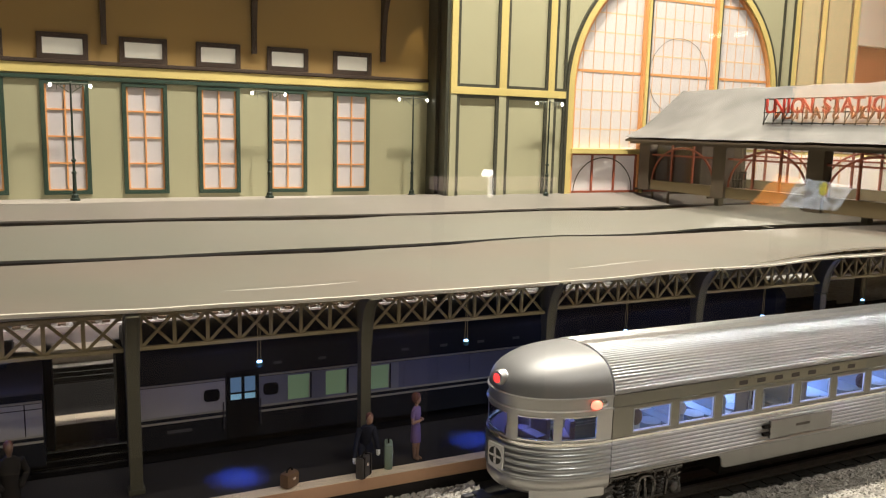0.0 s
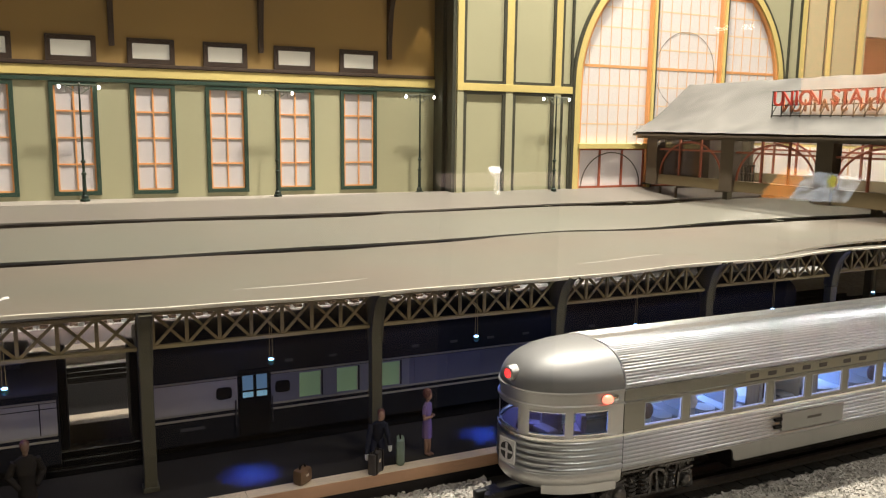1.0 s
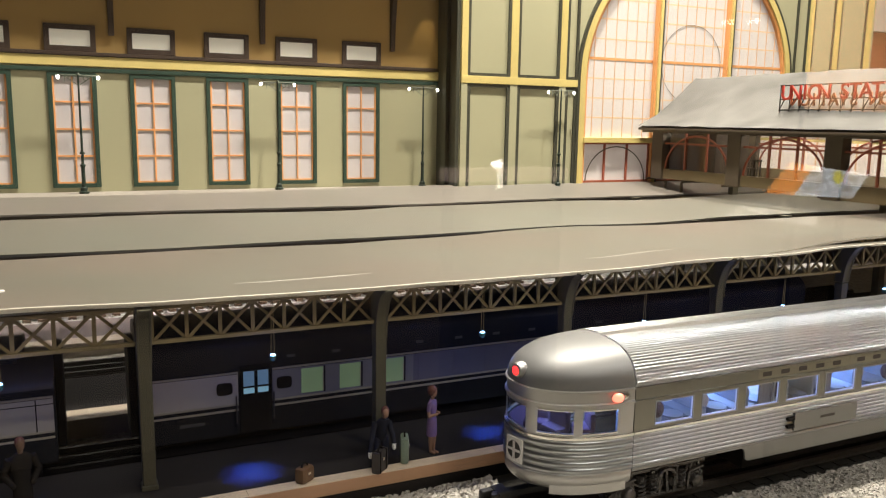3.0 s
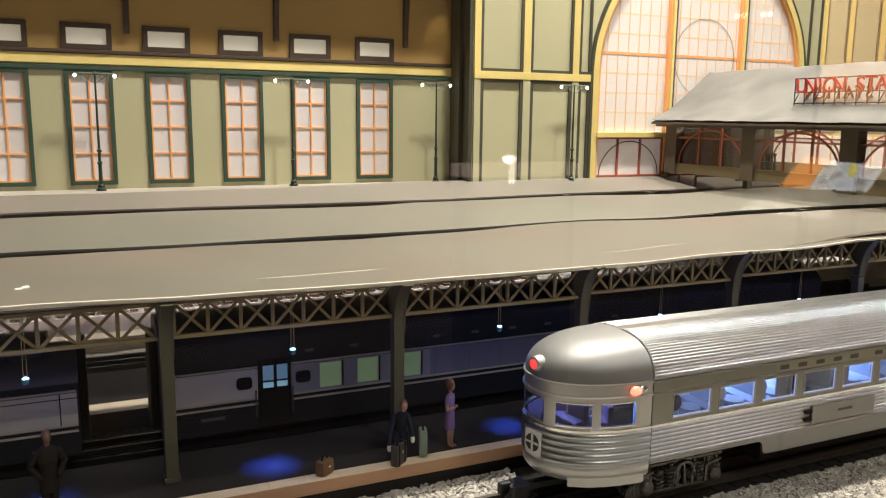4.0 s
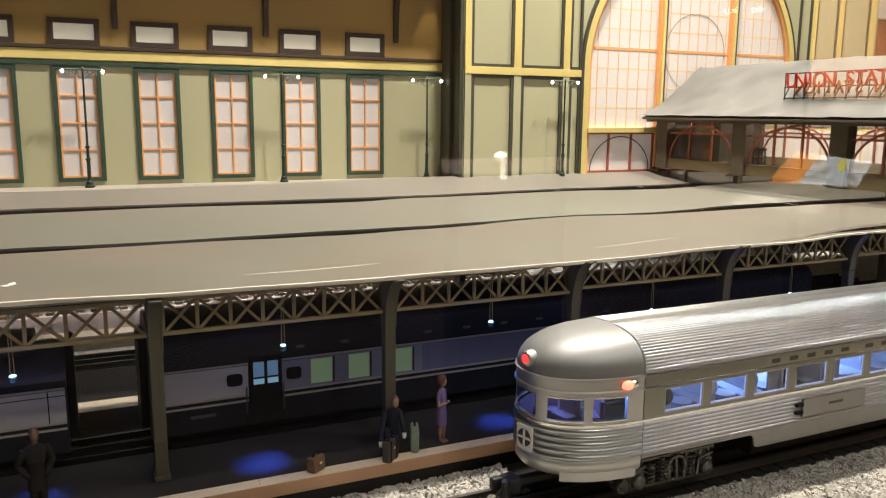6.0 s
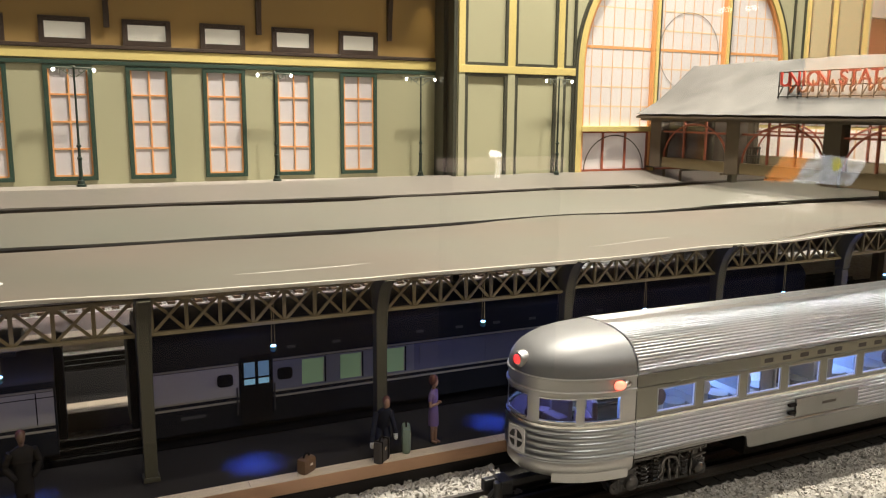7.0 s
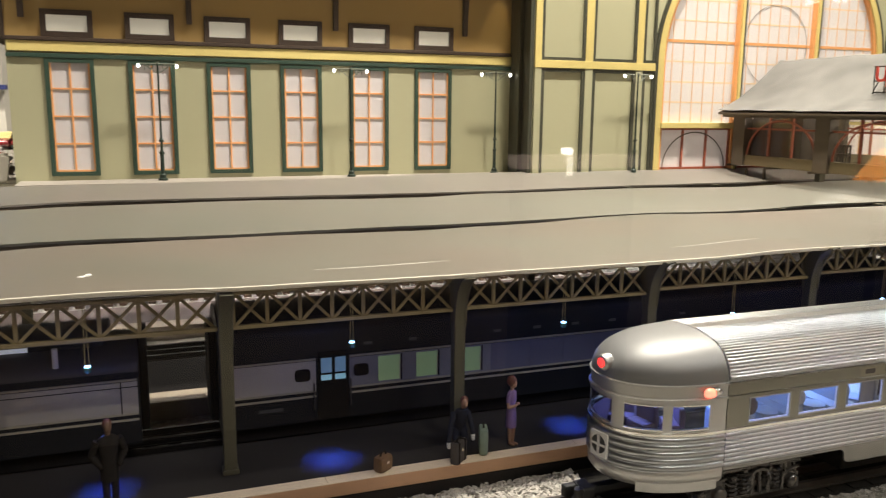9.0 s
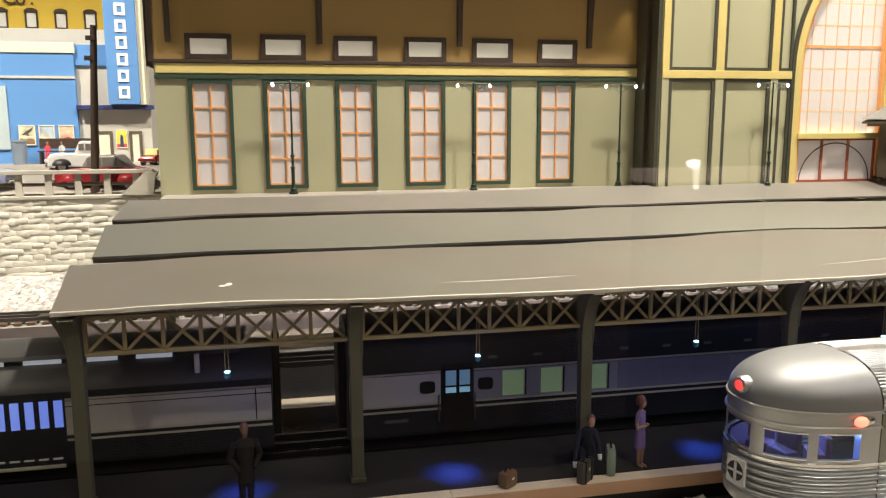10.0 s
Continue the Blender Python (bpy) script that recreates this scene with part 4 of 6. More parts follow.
prof = [(CYC - y, z) for y, z in half_profile[::-1]] + [(CYC + y, z) for y, z in half_profile[1:]]
bm = B()
grid_surface(bm, [[(x, y, z) for x in (X_SEAM + 0.05, 45, 60, X_FAR)] for y, z in prof])
part("fluted_roof", bm, ROOFMETAL, obs, "finely fluted aluminium roof", True)
part("seam", sheet(B(), side_sweep([(-0.06, 1.9), (-0.06, 7.2)], X_SEAM - 0.1, X_SEAM + 0.15)), SHADOWED, obs, "dark joint")
bm = B()
box(bm, X_SEAM, X_FAR, 42.35, 48.85, 2.2, 2.6)
ov = [bm.verts.new((*nose(-90 + 180 * i / 24, -0.3), 2.4)) for i in range(25)]
bm.faces.new(ov)
part("car_floor", bm, SHADOWED, obs, "dark floor")
part("end_lining", sheet(B(), nose_sweep([(-0.25, 2.5), (-0.22, 4.6)])), DARKSEAT, obs, "dark plum lining under the end windows", True)
bm = B()
box(bm, X_SEAM, X_FAR, 42.4, 48.8, 6.75, 6.85)
ov = [bm.verts.new((*nose(-90 + 180 * i / 24, -0.3), 6.8)) for i in range(25)]
bm.faces.new(ov)
part("car_ceiling", bm, INNER, obs, "white car ceiling")
part("car_aisle_wall", box(B(), 33, X_FAR, 47.2, 47.4, 2.6, 6.7), INNER, obs, "pale lining along the aisle")
for k in range(15):
    x = 31.0 + 3.43 * k
    bm = box(B(), x + 0.2, x + 1.5, 43.0, 45.6, 2.6, 4.5, 0.15)
    box(bm, x + 1.1, x + 1.6, 43.0, 45.6, 4.0, 5.5, 0.15)
    part("seat", bm, SEAT, obs, "blue-grey seat")
    bm = ball(B(), (x + 0.6 + rng.uniform(0, 1.2), 42.9 + rng.uniform(0, 0.5), 4.9 + rng.uniform(0, 0.4)), 0.5, 0.9, 0.7, 1.1)
    part("head_cushion", bm, (DARKSEAT, INNER, SEAT)[k % 3], obs, "", True)
    part("table", lathe(B(), (x + 2.6, 43.4, 2.6), [(0.15, 0), (0.12, 1.9), (0.7, 1.95), (0.7, 2.1)], 14), SEAT, obs, "small round table")
    if k in (3, 4):
        part("partition", box(B(), x - 0.4, x - 0.25, 42.5, 47.2, 2.6, 6.7), INNER, obs, "white partition")
CURTAIN = material("dusky_curtain", (0.25, 0.26, 0.34), 0.8, grain=0.3, stretch=(1, 1, 0.05))
for k, x0, x1 in ((2, 1.7, 2.8), (4, 0.2, 1.2), (7, 0.1, 1.2), (9, 1.7, 2.8)):
    part("curtain", box(B(), WINX[k][0] + x0, WINX[k][0] + x1, 42.6, 42.7, 4.6, 6.3), CURTAIN, obs, "dusky window curtain")
for a in (-62, -30, 8):
    x, y = nose(a, -1.7)
    bm = box(B(), -0.7, 0.7, -0.5, 0.5, 2.6, 4.6, 0.15)
    box(bm, -0.7, 0.7, -0.6, -0.25, 4.3, 5.5, 0.12)
    ob = part("lounge_seat", bm, DARKSEAT, obs, "dark plum lounge chair")
    ob.matrix_basis = pose(K * x, K * y, 0, 0, 0, a + 130)
# markers, plate and lettering
mx, my = nose(-3)
tail = part("tail_light", lathe(B(), (0, 0, 0), [(0.46, 0), (0.46, 0.35), (0.4, 0.5), (0.3, 0.55)], 20), SATIN, obs, "silver tail light housing", True)
tail.matrix_basis = pose(K * (mx + 0.35), K * my, K * 7.95, 0, -90, 12)
part("lens", ball(B(), (0, 0, 0.5), 0.3, 1, 1, 0.5), REDLENS, tail, "lit red lens", True)
mark = part("marker_light", ball(B(), (28.8, 42.15, 6.78), 0.4, 1.7, 0.75, 0.75), CHROME, obs, "side marker light", True)
part("lens", ball(B(), (28.55, 42.03, 6.78), 0.3, 1.3, 0.85, 0.9), REDORANGE, mark, "lit red-orange lens", True)
px, py = nose(-6, 0.14)
plate = part("tail_sign", box(B(), -0.06, 0.06, -0.62, 0.62, -0.72, 0.72, 0.04), WHITE, obs, "square white tail sign with a black round emblem")
plate.matrix_basis = pose(K * (px - 0.02), K * py, K * 3.35, 0, 0, 14)
part("emblem", rod(B(), (-0.075, 0, 0), (-0.05, 0, 0), 0.52, None, 24), BLACK, plate, "black disc")
part("emblem_cross", box(box(B(), -0.09, -0.07, -0.09, 0.09, -0.5, 0.5), -0.095, -0.072, -0.5, 0.5, -0.07, 0.07), WHITE, plate, "white cross bars")
LETTER = material("dark_lettering", (0.05, 0.04, 0.035), 0.5)
bar_mesh = mesh_of("letter_bar", box(B(), -0.36, 0.36, -0.006, 0.006, -0.14, 0.14), LETTER)
DECAL = material("pale_decal_strip", (0.3, 0.28, 0.22), 0.4, 0.7, grain=0.05)
part("decal_strip", box(B(), 39.1, 51.2, CYC - HALF - 0.008, CYC - HALF - 0.002, 6.47, 7.03), DECAL, obs, "pale decal strip under the lettering")
for k in (0, 1, 2, 3, 4, 5.5, 6.5):
    part("lettering_bar", bar_mesh, None, obs, "dark lettering bar", at=(39.8 + 1.52 * k, CYC - HALF - 0.014, 6.76))
name_board = part("name_board", box(B(), 42.3, 48.0, CYC - HALF - 0.2, CYC - HALF - 0.02, 2.75, 3.95, 0.04), SKIRT, obs, "plain silver name board")
part("lettering_bar", box(B(), 44.6, 45.9, CYC - HALF - 0.21, CYC - HALF - 0.195, 3.3, 3.48), LETTER, name_board, "small dark lettering bar")
for z in (3.1, 3.6):
    part("bracket", box(B(), 41.7, 42.3, CYC - HALF - 0.25, CYC - HALF, z - 0.1, z + 0.1, 0.03), SHADOWED, name_board)


def truck(x):
    """A six-part sprung truck under the car."""
    t = part("truck", box(B(), x - 2.6, x + 2.6, 43.6, 47.6, 0.6, 1.6, 0.1), SHADOWED, obs, "black sprung truck")
    for dx in (-2.5, 2.5):
        for y0, y1 in ((43.75, 44.15), (47.05, 47.45)):
            bm = rod(B(), (x + dx, y0, 0.75), (x + dx, y1, 0.75), 1.35, None, 24)
            rod(bm, (x + dx, y0 - 0.01 if y0 < 45 else y1 + 0.01, 0.75), (x + dx, 45.6, 0.75), 0.35, None, 10)
            part("wheel", bm, IRON, t, "grey iron wheel", True)
    for s, yy in ((-1, 42.95), (1, 48.25)):
        bm = box(B(), x - 3.3, x + 3.3, yy - 0.12, yy + 0.12, 1.5, 1.72, 0.05)
        for a, b in ((-3.3, -2.0), (-1.9, 1.9), (2.0, 3.3)):
            box(bm, x + a, x + b, yy - 0.14, yy + 0.12, -0.12, 0.08, 0.05)
        for dx, lean in ((-3.1, 0.35), (-2.05, -0.2), (-0.15, 0.15), (0.45, -0.1), (1.0, 0.2), (2.05, 0.2), (3.1, -0.35)):
            rod(bm, (x + dx, yy + s * 0.12, 0.0), (x + dx + lean, yy + s * 0.05, 1.6), 0.13, 0.1, 7)
        for q in range(6):
            a0, a1 = (math.radians(30 * v) for v in (q, q + 1))
            rod(bm, (x + 0.3 + 0.75 * math.cos(a0), yy + s * 0.2, 0.75 + 0.8 * math.sin(a0)), (x + 0.3 + 0.75 * math.cos(a1), yy + s * 0.2, 0.75 + 0.8 * math.sin(a1)), 0.12, n=6)
        for dx in (-2.55, 2.55):
            box(bm, x + dx - 0.5, x + dx + 0.5, yy - 0.16, yy + 0.16, 0.05, 1.0, 0.14)
            rod(bm, (x + dx, yy, 0.45), (x + dx, yy + s * 0.42, 0.45), 0.5, 0.44, 18)
            ball(bm, (x + dx, yy + s * 0.4, 0.45), 0.43, 1, 0.45, 1, 14, 8)
            rod(bm, (x + dx - 0.5, yy + s * 0.2, 1.1), (x + dx + 0.5, yy + s * 0.2, 1.3), 0.1, n=6)
        for k in range(18):
            dx, dz = rng.uniform(-3.2, 3.2), rng.uniform(0.1, 1.4)
            if k % 2:
                box(bm, x + dx - rng.uniform(0.08, 0.22), x + dx + 0.08, yy + s * 0.05, yy + s * rng.uniform(0.2, 0.32), dz, dz + rng.uniform(0.12, 0.3), 0.03)
            else:
                rod(bm, (x + dx, yy + s * 0.26, dz), (x + dx + rng.uniform(-0.5, 0.5), yy + s * 0.26, dz + rng.uniform(-0.1, 0.5)), 0.05, n=6)
        part("side_frame", bm, IRON, t, "grey cast side frame", True)
        for dx in (-1.5, -0.65, 1.5):
            bm = B()
            for i in range(44):
                a0, a1 = i * math.pi / 4, (i + 1) * math.pi / 4
                rod(bm, (x + dx + 0.3 * math.cos(a0), yy + 0.3 * math.sin(a0), 0.1 + 0.032 * i), (x + dx + 0.3 * math.cos(a1), yy + 0.3 * math.sin(a1), 0.1 + 0.032 * (i + 1)), 0.07, n=5)
            part("spring", bm, IRON, t, "coil spring")


truck(32.7)
truck(72.0)
bm = box(B(), 28.9, 30.6, 42.75, 43.6, 0.5, 1.85, 0.3)
rod(bm, (29.1, 42.7, 0.3), (29.1, 43.4, 0.3), 0.42, None, 14)
part("brake_housing", bm, IRON, obs, "rounded grey brake housing")
bm = box(B(), 23.4, 26.5, 45.3, 45.9, 0.3, 0.7, 0.08)
box(bm, 22.9, 23.7, 45.0, 46.2, 0.0, 0.85, 0.12)
box(bm, 22.2, 23.0, 45.7, 46.2, 0.05, 0.8, 0.12)
rod(bm, (22.7, 45.1, -0.05), (22.7, 45.1, 0.9), 0.28, 0.24, 12)
rod(bm, (22.3, 45.3, 0.0), (22.9, 45.0, 0.85), 0.16, None, 8)
rod(bm, (23.2, 45.6, -0.5), (23.3, 45.6, 0.1), 0.12, None, 8)
box(bm, 22.95, 23.35, 45.35, 45.85, -0.62, -0.45, 0.06)
for v in bm.verts:
    v.co += Vector((0.06, 0.06, 0.06)) * noise.noise(v.co * 2.3)
part("coupler", bm, BLACK, obs, "dark cast coupler with knuckle")
part("underfloor", box(B(), 39.5, 68, 43.2, 48.0, 0.2, 2.2, 0.1), SHADOWED, obs, "black underfloor equipment")
for k in range(5):
    lamp("car_interior_lamp", "AREA", (31 + 8.5 * k, 45.2, 6.7), (31 + 8.5 * k, 44.9, 2), 0.034, (0.36, 0.56, 1.0), 0.03)
lamp("car_interior_lamp", "AREA", (27, 45.4, 6.7), (27, 45.2, 2), 0.03, (0.2, 0.32, 1.0), 0.02)

# ---- dark cars at the platform ----


ROOFPALE = material("grey_car_roof_sheet", (0.11, 0.105, 0.1), 0.5, 0.1, grain=0.1, stain=0.15)


def dark_car(name, x0, x1, label, eave=6.6):
    top = thing(name, (0, 0, 0), label, "railway car", "cars at the platform")
    y0, y1 = 60.1, 66.7
    part("body", box(B(), x0, x1, y0, y1, 0.5, eave, 0.06), CARDARK, top, "dark green-grey body")
    pts = [(y0 + 0.02, eave - 0.1)] + [(63.4 - 3.3 * math.cos(math.radians(a)), eave + 1.6 * math.sin(math.radians(a))) for a in range(0, 181, 12)] + [(y1 - 0.02, eave - 0.1)]
    part("roof", prism(B(), pts, "x", x0, x1), CARDARK if eave > 6 else ROOFPALE, top, "rounded roof", True)
    part("underfloor", box(B(), x0 + 1, x1 - 1, 60.8, 66, -0.6, 0.5), SHADOWED, top, "black underfloor")
    for a in (x0 - 0.5, x1):
        part("diaphragm", box(B(), a, a + 0.5, 61.6, 65.2, 0.8, 7.0, 0.1), SHADOWED, top, "black corridor end")
    return top


# band grey brightened in colour where warm light strikes it
LIT_BAND = material("lit_grey_band", (0.6, 0.57, 0.5), 0.55, grain=0.08, stain=0.25, stain_scale=9)
# band grey darkened in colour for the dim stretch
DIM_BAND = material("dimmed_grey_band", (0.2, 0.2, 0.26), 0.5, grain=0.06, stain=0.15, stain_scale=9)
rivet = ball(B(), (0, 0, 0), 0.045, 1, 0.5, 1, 6, 4)
RIVET = mesh_of("rivet", rivet, LIT_BAND)


def band_on(top, x0, x1, z0, z1, paint=CARGREY, rivets=False):
    band = part("side_band", box(B(), x0, x1, 60.02, 60.1, z0, z1), paint, top, "grey side band")
    if rivets:
        part("panel_joint", box(B(), x1 - 1.0, x1 - 0.93, 60.0, 60.02, z0, z1), SHADOWED, band, "dark upright joint")
        part("panel_joint", box(B(), x0, x1, 60.0, 60.02, z1 - 0.34, z1 - 0.29), SHADOWED, band)
        for i in range(6):
            xx = x0 + 0.6 + (x1 - x0 - 1.8) * i / 5
            for j in range(9):
                part("rivet", RIVET, None, band, at=(xx, 60.015, z0 + 0.15 + (z1 - z0 - 0.6) * j / 8))
    for z in (z0 - 0.14, z1 + 0.06):
        part("stripe", box(B(), x0, x1, 60.0, 60.08, z, z + 0.13), STRIPE, top, "thin pale stripe")
    part("stripe", box(B(), x0, x1, 60.0, 60.08, z0 - 0.52, z0 - 0.39), STRIPE, top)


DIMBAR = material("faint_lettering", (0.1, 0.1, 0.095), 0.6)
car2 = dark_car("passenger_car", 5.0, 64.0, "dark passenger car with grey window band and pale green blinds")
# one band in three tones: the fading light is in the colours
band_on(car2, 5.1, 11.2, 2.75, 4.75, LIT_BAND)
band_on(car2, 13.5, 23.9, 2.75, 4.75)
band_on(car2, 23.9, 64, 2.75, 4.75, DIM_BAND)
door = part("door", box(B(), 11.3, 13.4, 60.03, 60.15, 0.6, 5.3, 0.03), SHADOWED, car2, "black car door")
for a in (11.55, 12.5):
    part("pane", box(B(), a, a + 0.72, 59.99, 60.03, 3.87, 4.9), DIMPANE, door, "dim blue-lit pane")
    part("pane", box(B(), a, a + 0.72, 59.99, 60.03, 3.35, 3.75), CYANPANE, door, "pale lit pane")
    part("sash_bar", box(B(), a, a + 0.72, 59.96, 60.0, 3.75, 3.87), SHADOWED, door)
for xx in (10.3, 14.3):
    part("end_window", prism(B(), [(xx + 0.52 * math.copysign(abs(math.cos(a)) ** 0.5, math.cos(a)), 3.85 + 0.42 * math.copysign(abs(math.sin(a)) ** 0.5, math.sin(a))) for a in (math.radians(15 * q) for q in range(24))], "y", 59.95, 60.04), SHADOWED, car2, "dark oval window")
    part("hand_rail", rod(B(), (xx + (0.75 if xx < 12 else -0.75), 59.9, 1.4), (xx + (0.75 if xx < 12 else -0.75), 59.9, 3.3), 0.06, n=6), IRON, car2)
gx = 15.5
for k in range(12):
    w = part("window", box(B(), gx, gx + 1.55, 59.98, 60.03, 2.9, 4.65, 0.02), GREENBLIND if k < 3 else DIM_BAND, car2, "pale green blind" if k < 3 else "grey blind")
    if k < 3:
        part("window_post", box(B(), gx + 1.6, gx + 1.7, 59.96, 60.03, 2.85, 4.7), CARDARK, w)
        part("lit_edge", box(B(), gx + 1.5, gx + 1.57, 59.95, 59.99, 2.95, 4.3), STRIPE, w, "pale strip at the edge of the blind")
    gx += 2.75 if k != 1 else 3.3
for k in range(9):
    part("lettering_bar", box(B(), 14.5 + 3.2 * k, 15.1 + 3.2 * k, 60.06, 60.09, 5.55, 5.75), DIMBAR, car2, "faint lettering bar")
part("lettering_bar", box(B(), 7.4, 9.0, 60.06, 60.09, 1.5, 1.72), DIMBAR, car2)

CLERE = material("white_lit_roof_pane", (0.7, 0.72, 0.75), 0.5, emit=(0.8, 0.88, 1.0), power=0.25)
car3 = dark_car("passenger_car", -48.0, 0.2, "dark heavyweight passenger car with blue lit windows", 5.25)
band_on(car3, -12.2, 0.1, 2.6, 4.6, LIT_BAND, True)
part("side_sill", box(B(), -48, -12.4, 59.95, 60.12, 0.42, 0.62, 0.04), STRIPE, car3, "pale lower sill")
part("white_grab_bar", rod(B(), (-4.35, 59.9, 5.95), (-4.35, 59.9, 7.15), 0.17, n=8), WHITE, car3, "short white upright bar")
for k in range(5):
    part("step_light", box(B(), -13.1 - 0.82 * k, -12.55 - 0.82 * k, 60.0, 60.08, 0.95, 1.05), WHITE, car3, "thin white dash under the window")
part("upper_roof", prism(B(), [(61.3, 6.95), (61.4, 7.2), (62.2, 7.6), (63.4, 7.8), (64.6, 7.6), (65.4, 7.2), (65.5, 6.95)], "x", -48, -1.5), ROOFPALE, car3, "grey clerestory roof", True)
part("clerestory_wall", box(B(), -48, -1.8, 61.6, 65.2, 6.3, 6.95), CARDARK, car3, "dark clerestory wall")
for k in range(9):
    part("clerestory_window", box(B(), -8.2 - 3.3 * k, -6.0 - 3.3 * k, 61.54, 61.6, 6.6, 6.88), CLERE, car3, "small lit roof window")
for k in range(14):
    part("window", box(B(), -12.86 - 0.82 * k, -12.36 - 0.82 * k, 60.03, 60.1, 3.0, 4.7, 0.02), BLUEPANE, car3, "blue lit window")

# ---- hanging lamps ----


GREEN_GLIMMER = material("green_glimmer_tone", (0.02, 0.09, 0.04), 0.4)


def hanging_lamp(high=11.6):
    top = thing("hanging_lamp", (0, 0, 0), "small hanging platform lamp with blue-white light", "lamp", "hanging platform lamps")
    part("wire", rod(rod(B(), (-0.1, 0, 8.0), (-0.04, 0, high), 0.022, n=5), (0.1, 0, 8.0), (0.04, 0, high), 0.022, n=5), OLIVE, top, "two thin wires")
    # made-up green form, stands in for a glimmer under the bulb
    part("cup", lathe(B(), (0, 0, 7.3), [(0.08, 0.25), (0.15, 0.3), (0.2, 0.48), (0.17, 0.54)], 14), GREEN_GLIMMER, top, "small green form in place of the glimmer below the bulb", True)
    part("led", ball(B(), (0, 0, 7.9), 0.15, 1.15, 1.0, 0.5), BLUE_LED, top, "lit blue-white bulb", True)
    return top


LAMPS = [(-2.1, 0.0, -1.5), (12.05, 0.0, 10.75), (26.0, 0.0, 27.1), (39.45, -0.5, 39.0), (53.5, -0.5, 53.5), (65.6, 0.0, 65.6)]
hl = hanging_lamp(11.6)
hl.location = (K * LAMPS[0][0], K * 53.35, 0)
for x, drop, pool in LAMPS[1:]:
    placed(hl, x, 53.35, drop)
for x, drop, pool in LAMPS:
    lamp("hanging_lamp_light", "SPOT", (x, 53.35, 7.2 + drop), (pool, 53.9, 0), 2.5, (0.045, 0.13, 1.0), 0.01, 22, 1.0)
    lamp("hanging_lamp_glow", "POINT", (x, 53.35, 7.2 + drop), (x, 53.8, 0), 0.012, (0.08, 0.18, 1.0), 0.004)

# unseen rear lamps, added to brighten the gravel and platform edges
short = hanging_lamp(9.3)
short.location = (K * 50.0, K * 90.6, K * 2.2)
for y, xs, power in ((104.5, (-8.0, 8.0, 24.0, 40.0, 56.0, 72.0), 0.38), (90.6, (-7.0, 6.8, 20.6, 34.4), 0.2), (76.6, (-6.0, 4.0), 0.09)):
    for x in xs:
        ob = placed(short, x, y, 2.2)
        lamp("canopy_lamp_light", "SPOT", (x, y, 9.4), (x, y, 0), power, (1.0, 0.93, 0.85), 0.01, 165, 0.4)

# ---- street lamps ----


LAMPIRON = material("blackish_green_iron", (0.012, 0.028, 0.02), 0.5, grain=0.2)
PALEIRON = material("pale_green_grey_iron", (0.2, 0.22, 0.18), 0.5, grain=0.2)


def street_lamp():
    top = thing("street_lamp", (0, 0, 0), "dark green twin-globe street lamp before the station wall", "street lamp", "street lamps")
    part("post", lathe(B(), (0, 0, 12.2), [(0.58, 0), (0.58, 0.25), (0.4, 0.35), (0.42, 0.7), (0.24, 0.85), (0.21, 3.2), (0.31, 3.3), (0.31, 3.5), (0.16, 3.6), (0.16, 4.7), (0.29, 4.8), (0.29, 5.0), (0.14, 5.1), (0.1, 14.2)], 12), LAMPIRON, top, "dark green turned post", True)
    bm = rod(B(), (-2.2, 0, 26.3), (2.2, 0, 26.3), 0.075, n=6)
    for s in (-1, 1):
        rod(bm, (s * 1.7, 0, 26.3), (s * 0.15, 0, 25.2), 0.06, n=5)
        rod(bm, (s * 1.5, 0, 26.3), (s * 1.5, 0, 25.5), 0.06, n=5)
        for q in range(8):
            a0, a1 = (math.radians(45 * v) for v in (q, q + 1))
            rod(bm, (s * 0.8 + 0.28 * math.cos(a0), 0, 25.95 + 0.24 * math.sin(a0)), (s * 0.8 + 0.28 * math.cos(a1), 0, 25.95 + 0.24 * math.sin(a1)), 0.06, n=5)
        rod(bm, (s * 2.2, 0, 26.35), (s * 2.2, 0, 25.9), 0.1, 0.06, 8)
    ball(bm, (0, 0, 26.45), 0.16, u=8, v=6)
    part("cross_arm", bm, PALEIRON, top, "thin scrolled cross arm")
    for s in (-1, 1):
        part("globe", ball(B(), (s * 2.2, 0, 26.05), 0.19, 1, 1, 1.3), LAMPGLOBE, top, "lit white globe", True)
    return top


LAMPGLOBE = material("lit_globe", (0.9, 0.88, 0.8), 0.3, emit=(1.0, 0.95, 0.85), power=9.0)
sl = street_lamp()
sl.location = (K * 3.1, K * 114, 0)
for x, y in ((27.0, 114), (47.9, 114)):
    placed(sl, x, y, 0)
placed(sl, 67.0, 107.6, 0)

# ---- retaining wall, fence and street ----
ret = structure("wall_retaining", box(B(), -120, -11, 118.22, 119.2, -2, 12.0), MORTAR, "white cut-stone retaining wall below the street", "wall")
shapes = []
for k in range(6):
    bm = box(B(), -0.9, 0.9, -0.34, 0.25, -0.43, 0.43, 0.24)
    for v in bm.verts:
        v.co += Vector((0.09, 0.14, 0.09)) * noise.noise(v.co * 1.4 + Vector((k * 9.1, 0, 0)))
    shapes.append(mesh_of("stone", bm, WHITESTONE, True))
for j in range(14):
    for i in range(20):
        part("stone", shapes[rng.randrange(6)], None, ret, at=(-41.5 + 1.55 * i + (0.77 if j % 2 else 0) + rng.uniform(-0.12, 0.12), 118.4 + rng.uniform(-0.08, 0.05), 1.4 + 0.77 * j + rng.uniform(-0.04, 0.04)))
